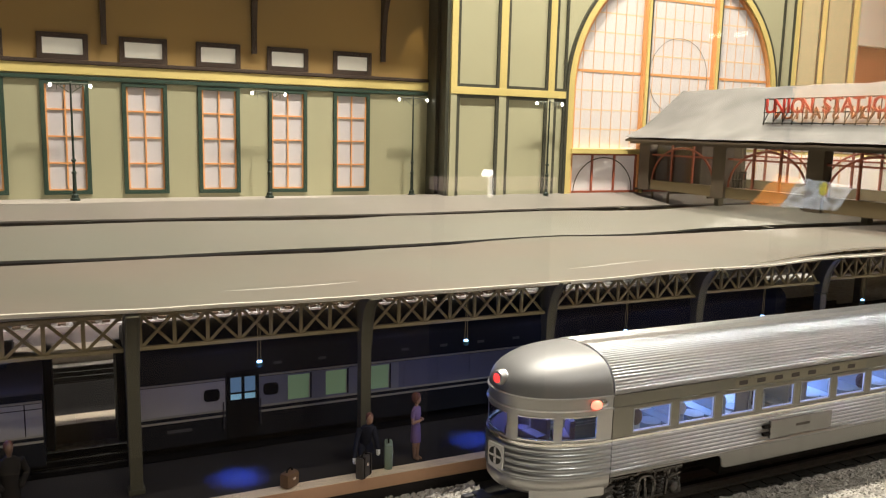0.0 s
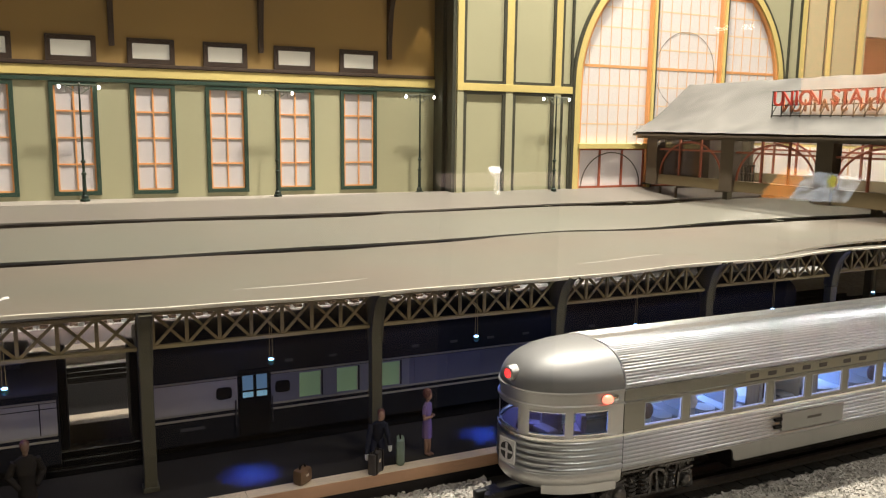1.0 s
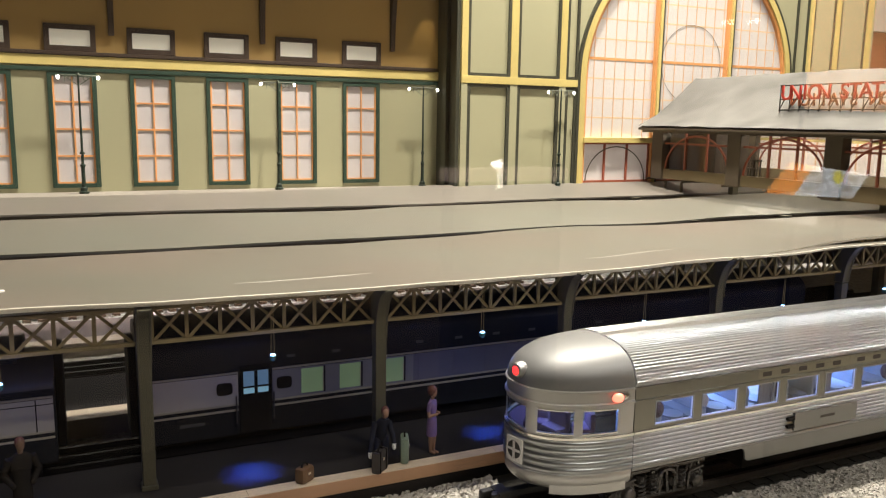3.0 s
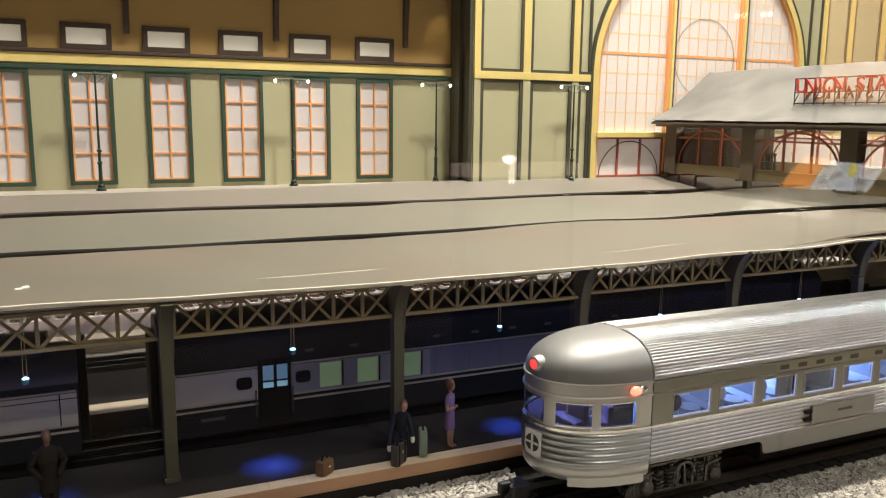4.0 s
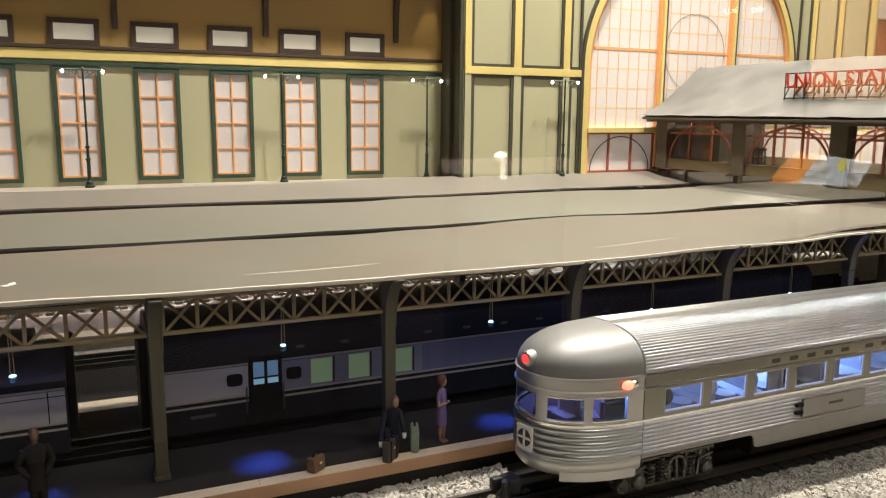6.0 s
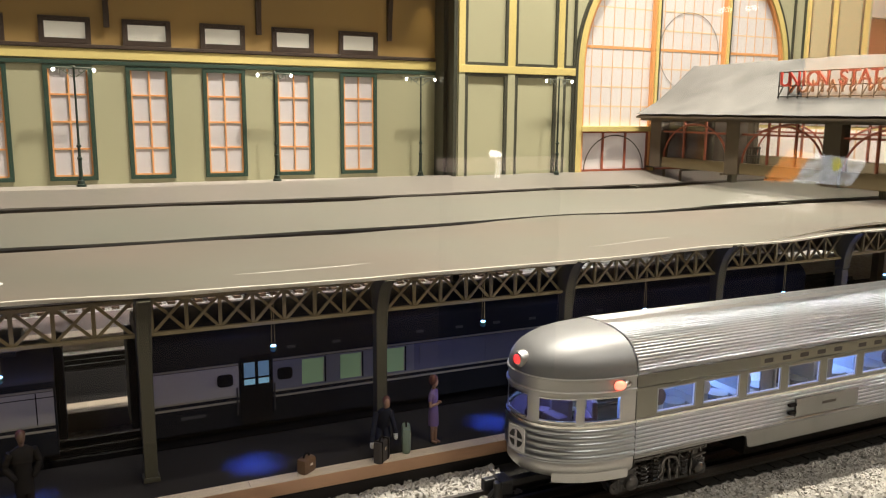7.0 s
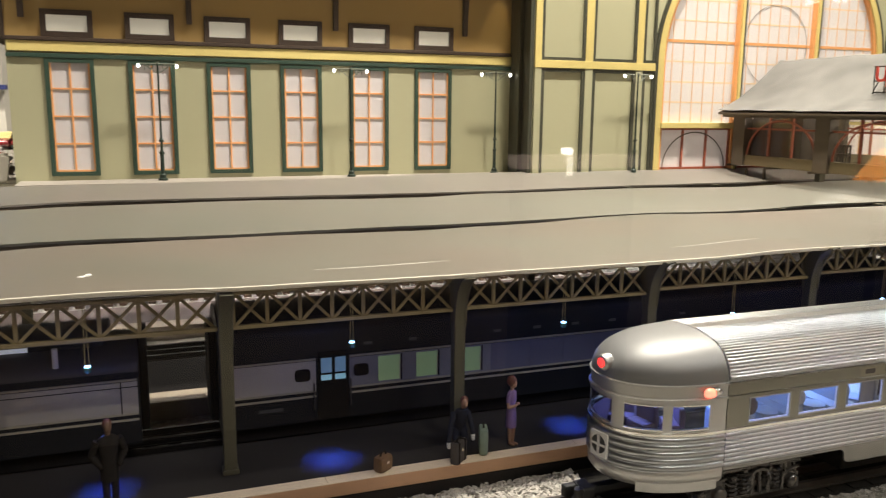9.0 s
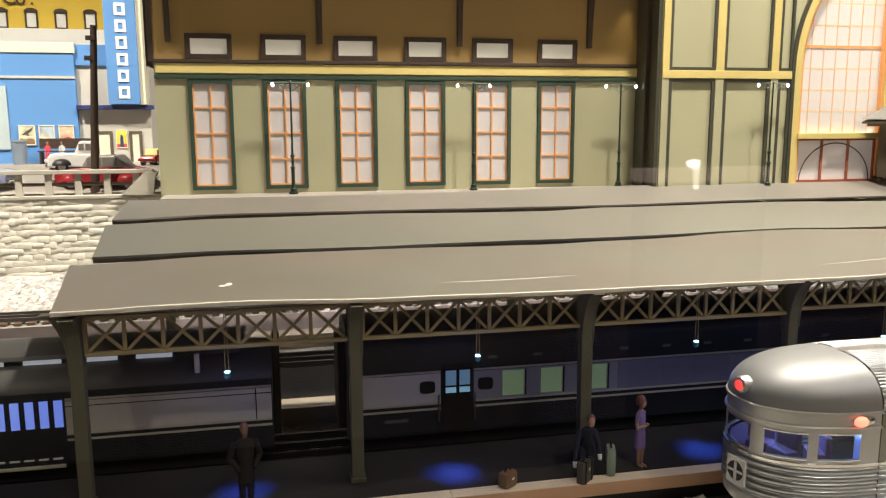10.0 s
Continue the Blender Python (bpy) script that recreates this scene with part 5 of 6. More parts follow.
part("coping", box(B(), -120, -12, 117.9, 119.6, 11.8, 12.25, 0.08), CONCRETE, ret, "pale concrete coping")
fence = thing("fence", (0, 0, 12.25), "low grey wooden fence along the street edge", "fence")
for k in range(20):
    part("fence_post", box(B(), -17.2 - 3.5 * k, -16.4 - 3.5 * k, 118.5, 119.1, 0, 2.7, 0.05), CONCRETE, fence)
part("top_rail", box(B(), -90, -14.6, 118.2, 119.4, 2.7, 3.2, 0.05), CONCRETE, fence, "flat grey top rail")
part("mid_rail", box(B(), -90, -15.0, 118.65, 118.95, 1.2, 1.6), TIMBER, fence, "dark lower rail")
bm = prism(B(), [(-18.5, 0), (-14.6, 0), (-14.2, 2.8), (-15.5, 2.9)], "y", 117.4, 118.1)
part("end_brace", bm, CONCRETE, fence, "slanting end brace")
pole = thing("utility_pole", (-22.3, 121, 12.4), "tall dark brown wooden utility pole", "pole")
part("shaft", rod(B(), (0, 0, 0), (1.2, 0, 21.2), 0.55, 0.4, 12), DARKBROWN, pole, "dark wooden shaft", True)
part("crossarm", box(B(), -0.1, 1.2, -0.5, -0.2, 16.8, 17.4, 0.05), DARKBROWN, pole, "short crossarm stub")
part("crossarm", box(B(), 0.2, 1.4, -0.5, -0.2, 19.3, 19.9, 0.05), DARKBROWN, pole)


def road_car(name, place, turn, paint, roof_paint, label, pickup=False, size=1.0):
    top = thing(name, place, label, "car", "", turn)
    tyre = mesh_of("tyre", rod(B(), (0, -0.45, 0), (0, 0.45, 0), 0.85, None, 20), BLACK, True)
    hub = mesh_of("rim", rod(B(), (0, -0.5, 0), (0, 0.5, 0), 0.5, None, 16), WHITE, True)
    body = [(-5.2, 0.7), (-5.2, 2.2), (-1.0, 2.3), (-0.8, 2.6), (1.9, 2.7), (4.6, 2.75), (5.1, 2.3), (5.2, 0.9)] if pickup else [(-5.2, 0.7), (-5.3, 1.7), (-4.9, 2.3), (-2.2, 2.6), (2.6, 2.65), (4.6, 2.4), (5.3, 1.8), (5.3, 0.7)]
    bm = prism(B(), body, "y", -1.9, 1.9)
    bmesh.ops.bevel(bm, geom=[e for e in bm.edges], offset=0.22, segments=3, profile=0.6, affect="EDGES")
    part("body", bm, paint, top, "", True)
    cabin = [(-1.0, 2.3), (-0.9, 4.4), (0.9, 4.5), (1.7, 2.6)] if pickup else [(-2.4, 2.5), (-1.3, 4.0), (1.8, 4.05), (3.2, 2.55)]
    bm = prism(B(), cabin, "y", -1.55, 1.55)
    bmesh.ops.bevel(bm, geom=[e for e in bm.edges], offset=0.25, segments=3, profile=0.6, affect="EDGES")
    part("cabin", bm, roof_paint, top, "", True)
    glassy = material("car_window", (0.2, 0.19, 0.17), 0.1)
    for s in (-1.57, 1.57):
        a, b, low = (-0.6, 1.0, 3.2) if pickup else (-1.5, 2.0, 2.85)
        part("window", box(B(), a, (a + b) / 2 - 0.1, s - 0.02, s + 0.02, low, low + 0.9), glassy, top, "grey glass")
        part("window", box(B(), (a + b) / 2 + 0.1, b, s - 0.02, s + 0.02, low, low + 0.9), glassy, top)
    for x in (-3.3, 3.3):
        for s in (-1.6, 1.6):
            w = part("wheel", tyre, None, top, "black tyre with white rim", at=(x, s, 0.85))
            part("rim", hub, None, w)
            part("fender", lathe(B(), (x, s * 1.08, 1.1), [(1.3, 0), (1.25, 0.35), (0.9, 0.75), (0.2, 0.95)], 14), BLACK if pickup else paint, top, "", True)
    for s in (-1.85, 1.85):
        part("bumper", box(B(), -5.55, -5.3, -1.8, 1.8, 0.8, 1.2, 0.08), CHROME, top) if s < 0 else part("bumper", box(B(), 5.3, 5.55, -1.8, 1.8, 0.8, 1.2, 0.08), CHROME, top, "chrome bumper")
        part("headlight", ball(B(), (5.35, s * 0.75, 1.75), 0.3), WHITE, top, "round headlight", True)
    top.scale = (size, size, size)
    part("grille", box(B(), 5.28, 5.4, -1.3, 1.3, 1.25, 1.95, 0.04), BLACK, top, "black grille")
    for z in (1.4, 1.6, 1.8):
        part("grille_bar", box(B(), 5.38, 5.45, -1.3, 1.3, z - 0.04, z + 0.04), CHROME, top, "chrome bar")
    return top


REDPAINT = material("red_car_paint", (0.28, 0.02, 0.025), 0.25)
GREYROOF = material("grey_car_roof", (0.3, 0.28, 0.26), 0.35)
BLUECAR = material("lavender_blue_paint", (0.3, 0.33, 0.5), 0.3)
road_car("parked_car", (-21.6, 125.0, 12.45), -12, REDPAINT, GREYROOF, "red sedan with grey roof parked by the fence", size=1.15)
road_car("parked_truck", (-25.6, 134.0, 14.3), 184, WHITE, WHITE, "old white pickup truck with black fenders on the street", True)
road_car("parked_car", (-38.5, 125.0, 12.9), 176, BLUECAR, BLUECAR, "lavender blue car parked behind the fence")
road_car("parked_car", (-17.6, 141, 14.9), 80, REDPAINT, YELLOW, "small red car with a yellow load by the depot", size=0.6)

# ---- bus depot ----
DBLUE = material("depot_blue", (0.1, 0.255, 0.55), 0.55, grain=0.04, stain=0.08)
DCREAM = material("depot_cream", (0.72, 0.68, 0.52), 0.6, grain=0.04, stain=0.08)
DGREY = material("depot_grey", (0.5, 0.48, 0.43), 0.65, grain=0.05, stain=0.1)
PALESIDE = material("pale_blue_green_paint", (0.4, 0.48, 0.5), 0.6, stain=0.1)
BINGREY = material("blue_grey_bin_paint", (0.2, 0.24, 0.3), 0.5, grain=0.1)
NAVY = material("navy_trim", (0.03, 0.04, 0.14), 0.4)
depot = thing("bus_depot", (0, 150, 12.2), "bright blue bus depot with cream parapet and tall sign tower", "building")
part("wall", box(B(), -75, -30.2, 0, 16, 0, 20.2, 0.05), DBLUE, depot, "bright blue wall")
part("parapet", box(B(), -75.2, -30.0, -0.2, 16.2, 20.2, 21.8, 0.08), DCREAM, depot, "cream parapet")
part("stripe", box(B(), -75, -30.1, -0.18, 0.0, 16.2, 16.6), DGREY, depot, "thin grey stripe")
part("grey_wing", box(B(), -30.2, -19.0, 0.8, 16, 0, 18.3, 0.05), DGREY, depot, "grey entrance wall")
part("upper_wall", box(B(), -30.2, -24.5, 0.4, 16, 18.3, 21.6, 0.05), DBLUE, depot, "blue upper wall")
part("marquee", box(B(), -30.2, -18.4, -0.7, 1.0, 11.3, 12.0, 0.06), NAVY, depot, "navy entrance canopy")
part("pale_side", box(B(), -75, -40.5, -0.3, 0, 5, 15, 0.02), PALESIDE, depot, "pale green-grey side bay")
part("sign_tower", box(B(), -25.0, -20.2, -1.6, 1.6, 12.1, 42, 0.1), DBLUE, depot, "blue vertical sign tower")
part("tower_edge", box(B(), -20.2, -19.4, -1.0, 1.4, 12.1, 42), DCREAM, depot, "cream tower edge")
sign_bar = mesh_of("sign_bar", frame_of(-0.85, 0.85, -0.98, 0.98, -0.1, 0, 0.48), WHITE)
for k in range(10):
    part("sign_bar", sign_bar, None, depot, "white letter-sized block outline", at=(-22.5, -1.62, 14.0 + 2.6 * k))
for a, b in ((-27.8, -25.2), (-22.6, -20.6)):
    part("door", frame_of(a, b, 0, 7.8, 0.55, 0.85, 0.45), TIMBER, depot, "grey door frame")
    part("door_pane", box(B(), a + 0.4, b - 0.4, 0.65, 0.8, 0.4, 7.4), DCREAM, depot, "pale door")
POSTERA = material("poster_sand", (0.75, 0.66, 0.45), 0.5, stain=0.6, stain_scale=60)
POSTERB = material("poster_sky", (0.5, 0.6, 0.7), 0.5, stain=0.6, stain_scale=60)
POSTERC = material("poster_coral", (0.8, 0.5, 0.36), 0.5, stain=0.5, stain_scale=60)
PRINTBROWN = material("print_brown", (0.25, 0.15, 0.08), 0.5, stain=0.4, stain_scale=60)
PRINTRUST = material("print_rust", (0.5, 0.24, 0.12), 0.5, stain=0.4, stain_scale=60)
PRINTDARK = material("print_dark_green", (0.05, 0.06, 0.05), 0.5)
PRINTRED = material("print_red", (0.45, 0.05, 0.04), 0.5)
POSTERY = material("poster_yellow", (0.75, 0.65, 0.1), 0.5, stain=0.4, stain_scale=60)
for x0, x1, m, lab in ((-39.2, -36.7, POSTERA, "sand coloured travel poster"), (-36.2, -33.8, POSTERB, "pale blue travel poster"), (-33.2, -30.9, POSTERC, "coral travel poster")):
    po = part("poster", frame_of(x0, x1, 5.6, 8.8, -0.22, -0.02, 0.18), DCREAM, depot, "framed " + lab)
    part("print", box(B(), x0 + 0.18, x1 - 0.18, -0.14, -0.06, 5.78, 8.62), m, po, lab)
    part("print_ground", prism(B(), [(x0 + 0.18, 5.78), (x1 - 0.18, 5.78), (x1 - 0.18, 6.5), (x1 - 0.9, 6.75), (x0 + 0.9, 6.55), (x0 + 0.18, 6.8)], "y", -0.17, -0.14), PRINTBROWN if m is POSTERA else PRINTRUST, po, "printed ground")
    if m is POSTERA:
        part("print_shape", prism(B(), [(x0 + 0.3, 7.2), (x0 + 1.2, 7.9), (x1 - 0.3, 8.5), (x1 - 0.5, 7.9), (x1 - 1.1, 7.5), (x1 - 0.9, 7.0), (x0 + 1.0, 7.3)], "y", -0.16, -0.14), PRINTDARK, po, "printed dark shape")
        part("print_band", prism(B(), [(x0 + 0.18, 6.8), (x1 - 0.18, 6.9), (x1 - 0.18, 7.15), (x0 + 0.18, 7.05)], "y", -0.165, -0.14), DCREAM, po, "printed pale band")
    elif m is POSTERB:
        part("print_shape", prism(B(), [(x0 + 0.3, 6.7), (x0 + 0.5, 7.7), (x0 + 0.9, 8.0), (x0 + 1.0, 7.0), (x0 + 1.5, 7.2), (x1 - 0.4, 6.8)], "y", -0.16, -0.14), POSTERA, po, "printed sandy shape")
    else:
        part("print_shape", prism(B(), [(x0 + 0.3, 6.3), (x1 - 0.3, 6.2), (x1 - 0.35, 6.7), (x0 + 1.4, 7.0), (x0 + 0.7, 6.7)], "y", -0.18, -0.14), PRINTRED, po, "printed red shape")
        part("print_band", prism(B(), [(x0 + 0.18, 7.2), (x1 - 0.18, 7.5), (x1 - 0.18, 8.1), (x0 + 0.18, 7.7)], "y", -0.165, -0.14), POSTERA, po, "printed sandy cloud")
po = part("poster", frame_of(-24.7, -22.9, 5.0, 8.0, 0.62, 0.8, 0.12), DCREAM, depot, "framed yellow poster")
part("print", box(B(), -24.6, -23.0, 0.68, 0.74, 5.1, 7.9), POSTERY, po, "yellow travel poster")
part("print_shape", prism(B(), [(-24.1, 5.2), (-23.5, 5.2), (-23.6, 6.8), (-23.9, 7.4), (-24.05, 6.6)], "y", 0.66, 0.68), NAVY, po, "printed navy tower shape")
part("print_ground", box(B(), -24.58, -23.02, 0.665, 0.68, 5.1, 5.7), PRINTRED, po, "printed red ground")

YB = material("yellow_brick", (0.72, 0.5, 0.06), 0.7, grain=0.1, stain=0.1)
yb = thing("yellow_building", (0, 190, 12.2), "yellow building with arched windows behind the depot", "building")
part("wall", box(B(), -110, -30, 0, 20, 0, 60, 0.1), YB, yb, "yellow wall")
part("cornice", box(B(), -110, -29.6, -0.6, 0, 24.6, 28.1, 0.1), WHITE, yb, "cream cornice band")
for k in range(8):
    x = -35.2 - 5.6 * k
    w = part("window", frame_of(x - 1.2, x + 1.2, 28.1, 31.5, -0.3, 0.1, 0.3), DARKBROWN, yb, "dark framed window")
    part("pane", box(B(), x - 0.9, x + 0.9, -0.1, 0.0, 28.3, 31.3), WHITE, w, "white blind")
    part("arched_head", prism(B(), [(x + 1.35 * math.cos(math.radians(18 * q)), 31.4 + 0.75 * math.sin(math.radians(18 * q))) for q in range(11)], "y", -0.35, 0.05), DARKBROWN, w, "dark arched head")
write("Co.", yb, (-50.2, -0.3, 32.8), (2.1, 0, 0), 3.6, DARKBROWN, (90, 0, 0), label="dark letter")

# ---- figures and luggage ----
CLOTHDARK = material("dark_navy_cloth", (0.022, 0.024, 0.036), 0.8, grain=0.1, spec=0.12)
CLOTHOLIVE = material("olive_brown_cloth", (0.016, 0.014, 0.013), 0.85, grain=0.1, spec=0.08)
CLOTHPURPLE = material("purple_dress_cloth", (0.16, 0.1, 0.22), 0.75, grain=0.1)
TONE = material("plain_tan_plastic", (0.3, 0.17, 0.11), 0.6)
AUBURN = material("auburn_plastic", (0.1, 0.03, 0.02), 0.6)
CLOTHRED = material("red_cloth", (0.5, 0.05, 0.08), 0.7)
CLOTHPALE = material("pale_cloth", (0.5, 0.5, 0.48), 0.7)


def limb(bm, pts, radii, mat_index, n=10):
    for (a, b), (r0, r1) in zip(zip(pts, pts[1:]), zip(radii, radii[1:])):
        before = set(bm.faces)
        rod(bm, a, b, r0, r1, n)
        ball(bm, b, r1 * 1.02, u=n, v=6)
        for f in set(bm.faces) - before:
            f.material_index = mat_index


def body(bm, rings, mat_index, n=14):
    """A closed form through oval rings (x, y, z, half width, half depth)."""
    loops = [[bm.verts.new((x + w * math.cos(2 * math.pi * i / n), y + d * math.sin(2 * math.pi * i / n), z)) for i in range(n)] for x, y, z, w, d in rings]
    for a, b in zip(loops, loops[1:]):
        for i in range(n):
            bm.faces.new((a[i], a[(i + 1) % n], b[(i + 1) % n], b[i])).material_index = mat_index
    bm.faces.new(loops[0][::-1]).material_index = mat_index
    bm.faces.new(loops[-1]).material_index = mat_index


def head(bm, x, y, z, hair):
    """A plain featureless head; hair: how far the hair stands off it."""
    for idx, c, r, sc in ((1, (x, y - 0.04, z), 0.3, (0.82, 0.95, 1.15)), (2, (x, y + 0.07, z + 0.1), 0.3 + hair, (0.9, 0.95, 0.95))):
        before = set(bm.faces)
        ball(bm, c, r, *sc)
        for f in set(bm.faces) - before:
            f.material_index = idx


def figurine(name, place, turn, mats, label, kind, scale=1.0):
    """A small painted figure as one plain mesh: cloth, bare parts, hair."""
    bm = B()
    if kind == "dress":
        for s, lead in ((-0.14, 0.0), (0.15, -0.12)):
            limb(bm, [(s, lead, 1.3), (s, lead + 0.03, 0.75), (s, lead + 0.02, 0.14), (s, lead - 0.3, 0.07)], [0.17, 0.16, 0.1, 0.09], 1)
        body(bm, [(0, 0, 1.22, 0.45, 0.4), (0, 0, 1.7, 0.45, 0.38), (0, 0, 2.2, 0.43, 0.35), (0, 0, 2.65, 0.31, 0.26), (0, -0.03, 3.05, 0.39, 0.34), (0, 0, 3.45, 0.44, 0.25), (0, 0, 3.62, 0.2, 0.17)], 0)
        for s in (-1, 1):
            limb(bm, [(s * 0.42, 0, 3.42), (s * 0.52, 0.03, 3.0)], [0.17, 0.15], 0)
            limb(bm, [(s * 0.52, 0.03, 3.0), (s * 0.53, -0.02, 2.6), (s * 0.2, -0.48, 2.75)], [0.13, 0.11, 0.09], 1)
        limb(bm, [(0, 0, 3.55), (0, -0.04, 3.85)], [0.13, 0.12], 1)
        head(bm, 0, -0.05, 4.1, 0.09)
    elif kind == "stoop":
        for s in (-1, 1):
            limb(bm, [(s * 0.25, 0.35, 1.5), (s * 0.32, -0.15, 0.95), (s * 0.3, 0.3, 0.15), (s * 0.3, -0.1, 0.1)], [0.33, 0.28, 0.2, 0.17], 0)
        body(bm, [(0, 0.42, 1.3, 0.42, 0.36), (0, 0.3, 1.75, 0.46, 0.42), (0.03, 0.05, 2.25, 0.5, 0.42), (0.06, -0.2, 2.7, 0.55, 0.38), (0.1, -0.35, 2.95, 0.4, 0.3), (0.12, -0.4, 3.05, 0.18, 0.16)], 0)
        for s, reach in ((-1, (-0.95, -0.85, 1.05)), (1, (0.85, -0.45, 1.35))):
            mid = (s * 0.72, -0.4, 2.0)
            limb(bm, [(s * 0.5, -0.2, 2.75), mid, reach], [0.22, 0.19, 0.15], 0)
            limb(bm, [reach, (reach[0], reach[1] - 0.05, reach[2] - 0.25)], [0.16, 0.15], 3)
        limb(bm, [(0.12, -0.38, 3.0), (0.16, -0.5, 3.2)], [0.15, 0.14], 1)
        head(bm, 0.18, -0.55, 3.42, 0.03)
    elif kind == "coat":
        for s in (-0.26, 0.26):
            limb(bm, [(s * 0.8, 0, 1.8), (s, -0.05, 1.0), (s, 0.05, 0.15), (s, -0.35, 0.1)], [0.3, 0.24, 0.2, 0.17], 0)
        body(bm, [(0, 0, 1.4, 0.56, 0.42), (0, 0, 2.1, 0.54, 0.4), (0, 0, 2.7, 0.5, 0.36), (0, -0.03, 3.3, 0.62, 0.4), (0, 0, 3.7, 0.66, 0.32), (0, 0, 3.92, 0.3, 0.2)], 0)
        for s in (-1, 1):
            limb(bm, [(s * 0.64, 0, 3.65), (s * 0.98, 0.15, 2.85), (s * 0.55, -0.3, 2.3)], [0.23, 0.2, 0.16], 0)
        limb(bm, [(0, 0, 3.85), (0, -0.03, 4.1)], [0.16, 0.15], 1)
        head(bm, 0, -0.05, 4.4, 0.02)
    else:
        for s in (-0.22, 0.22):
            limb(bm, [(s, 0, 0.6), (s, -1.0, 0.65), (s, -1.1, -0.5)], [0.24, 0.22, 0.14], 0)
        body(bm, [(0, 0.05, 0.35, 0.4, 0.34), (0, 0.05, 1.0, 0.34, 0.3), (0, 0, 1.7, 0.44, 0.3), (0, 0, 2.05, 0.42, 0.24), (0, 0, 2.2, 0.18, 0.15)], 0)
        for s in (-1, 1):
            limb(bm, [(s * 0.45, 0, 2.0), (s * 0.55, -0.1, 1.3), (s * 0.3, -0.6, 1.05)], [0.18, 0.15, 0.11], 0)
        limb(bm, [(0, 0, 2.15), (0, -0.03, 2.4)], [0.14, 0.13], 1)
        head(bm, 0, -0.05, 2.65, 0.04)
    bmesh.ops.recalc_face_normals(bm, faces=bm.faces)
    ob = part(name, bm, mats, None, "", True)
    ob.matrix_basis = pose(*[K * v for v in place], 0, 0, turn)
    ob.scale = (scale * 0.86, scale * 0.86, scale)
    return tagged(ob, label, "figurine", "painted figurines")


# tan plastic darkened in colour, as the coated figure stands in shade
SHADE_TONE = material("shade_tan_plastic", (0.13, 0.075, 0.05), 0.7)
GLOVE = material("white_glove_paint", (0.75, 0.75, 0.74), 0.6)
figurine("figurine", (22.0, 52.4, 0.5), 40, [CLOTHPURPLE, TONE, AUBURN], "small painted figure in a purple dress on the platform", "dress")
figurine("figurine", (18.5, 52.3, 0.5), -10, [CLOTHDARK, TONE, AUBURN, GLOVE], "small painted figure in dark cloth stooping over luggage", "stoop")
figurine("figurine", (-1.3, 52.4, 0.5), 15, [CLOTHOLIVE, SHADE_TONE, AUBURN], "small painted figure in an olive coat on the platform", "coat")
for x, m, c in ((-34.3, [CLOTHRED, TONE, AUBURN], "red"), (-32.2, [CLOTHPALE, TONE, CLOTHDARK], "pale grey"), (-29.2, [CLOTHPALE, TONE, CLOTHDARK], "white")):
    figurine("figurine", (x, 146.9, 16.1), 0, m, "tiny painted seated figure in %s cloth on the depot bench" % c, "sit", 0.8)
bench = thing("bench", (-31.8, 147.4, 14.9), "dark slatted bench before the bus depot", "bench")
part("seat", box(B(), -4, 4, -0.8, 0.8, 1.9, 2.1), DARKBROWN, bench)
part("backrest", box(B(), -4, 4, 0.8, 1.0, 2.4, 4.0), DARKBROWN, bench)
for x in (-3.6, 3.6):
    part("leg", box(B(), x - 0.15, x + 0.15, -0.7, 0.9, 0, 1.9), DARKBROWN, bench)
bin_ = thing("litter_bin", (-38.3, 146.5, 14.9), "grey ribbed litter bin by the depot", "bin")
part("body", lathe(B(), (0, 0, 0), [(1.0, 0), (1.1, 3.4), (1.2, 3.5), (1.2, 3.8)], 16), BINGREY, bin_, "", True)


def suitcase(name, place, turn, w, d, h, mat, label, soft=False):
    top = thing(name, place, label, "suitcase", "luggage", turn)
    part("body", box(B(), -w / 2, w / 2, -d / 2, d / 2, 0, h, 0.22 if soft else 0.08), mat, top, "", soft)
    bm = B()
    for i in range(8):
        a0, a1 = (math.radians(180 * v / 8) for v in (i, i + 1))
        rod(bm, (0.25 * math.cos(a0), 0, h + 0.22 * math.sin(a0)), (0.25 * math.cos(a1), 0, h + 0.22 * math.sin(a1)), 0.06, n=6)
    part("handle", bm, SHADOWED, top)
    for s in (() if soft else (-1, 1)):
        part("strap", box(B(), s * w * 0.3 - 0.07, s * w * 0.3 + 0.07, -d / 2 - 0.02, d / 2 + 0.02, -0.0, h + 0.02), SHADOWED, top, "dark strap")
    part("clasp", box(B(), -0.12, 0.12, -d / 2 - 0.05, -d / 2, h * 0.55, h * 0.7), CHROME, top, "metal clasp")
    return top


LEATHER = material("brown_leather", (0.16, 0.09, 0.045), 0.5, grain=0.15)
DARKLEATHER = material("dark_leather", (0.06, 0.05, 0.045), 0.5, grain=0.15)
GREENBAG = material("grey_green_canvas", (0.2, 0.26, 0.2), 0.75, grain=0.15)
suitcase("bag", (13.4, 51.55, 0.5), 35, 1.1, 0.7, 0.95, LEATHER, "small brown leather bag on the platform edge", True)
suitcase("suitcase", (18.0, 51.2, 0.5), 40, 1.2, 0.5, 1.35, DARKLEATHER, "dark leather suitcase on the platform edge")
suitcase("bag", (19.9, 51.9, 0.5), 70, 1.2, 0.55, 1.7, GREENBAG, "grey-green soft bag beside the stooping figure", True)
bm = ball(ball(ball(B(), (0, 0, 0.05), 0.3, 1.4, 0.7, 0.4), (0.45, 0.25, 0.1), 0.22, 1.5, 0.9, 0.7), (0.25, -0.2, 0.05), 0.2, 1.6, 0.5, 0.4)
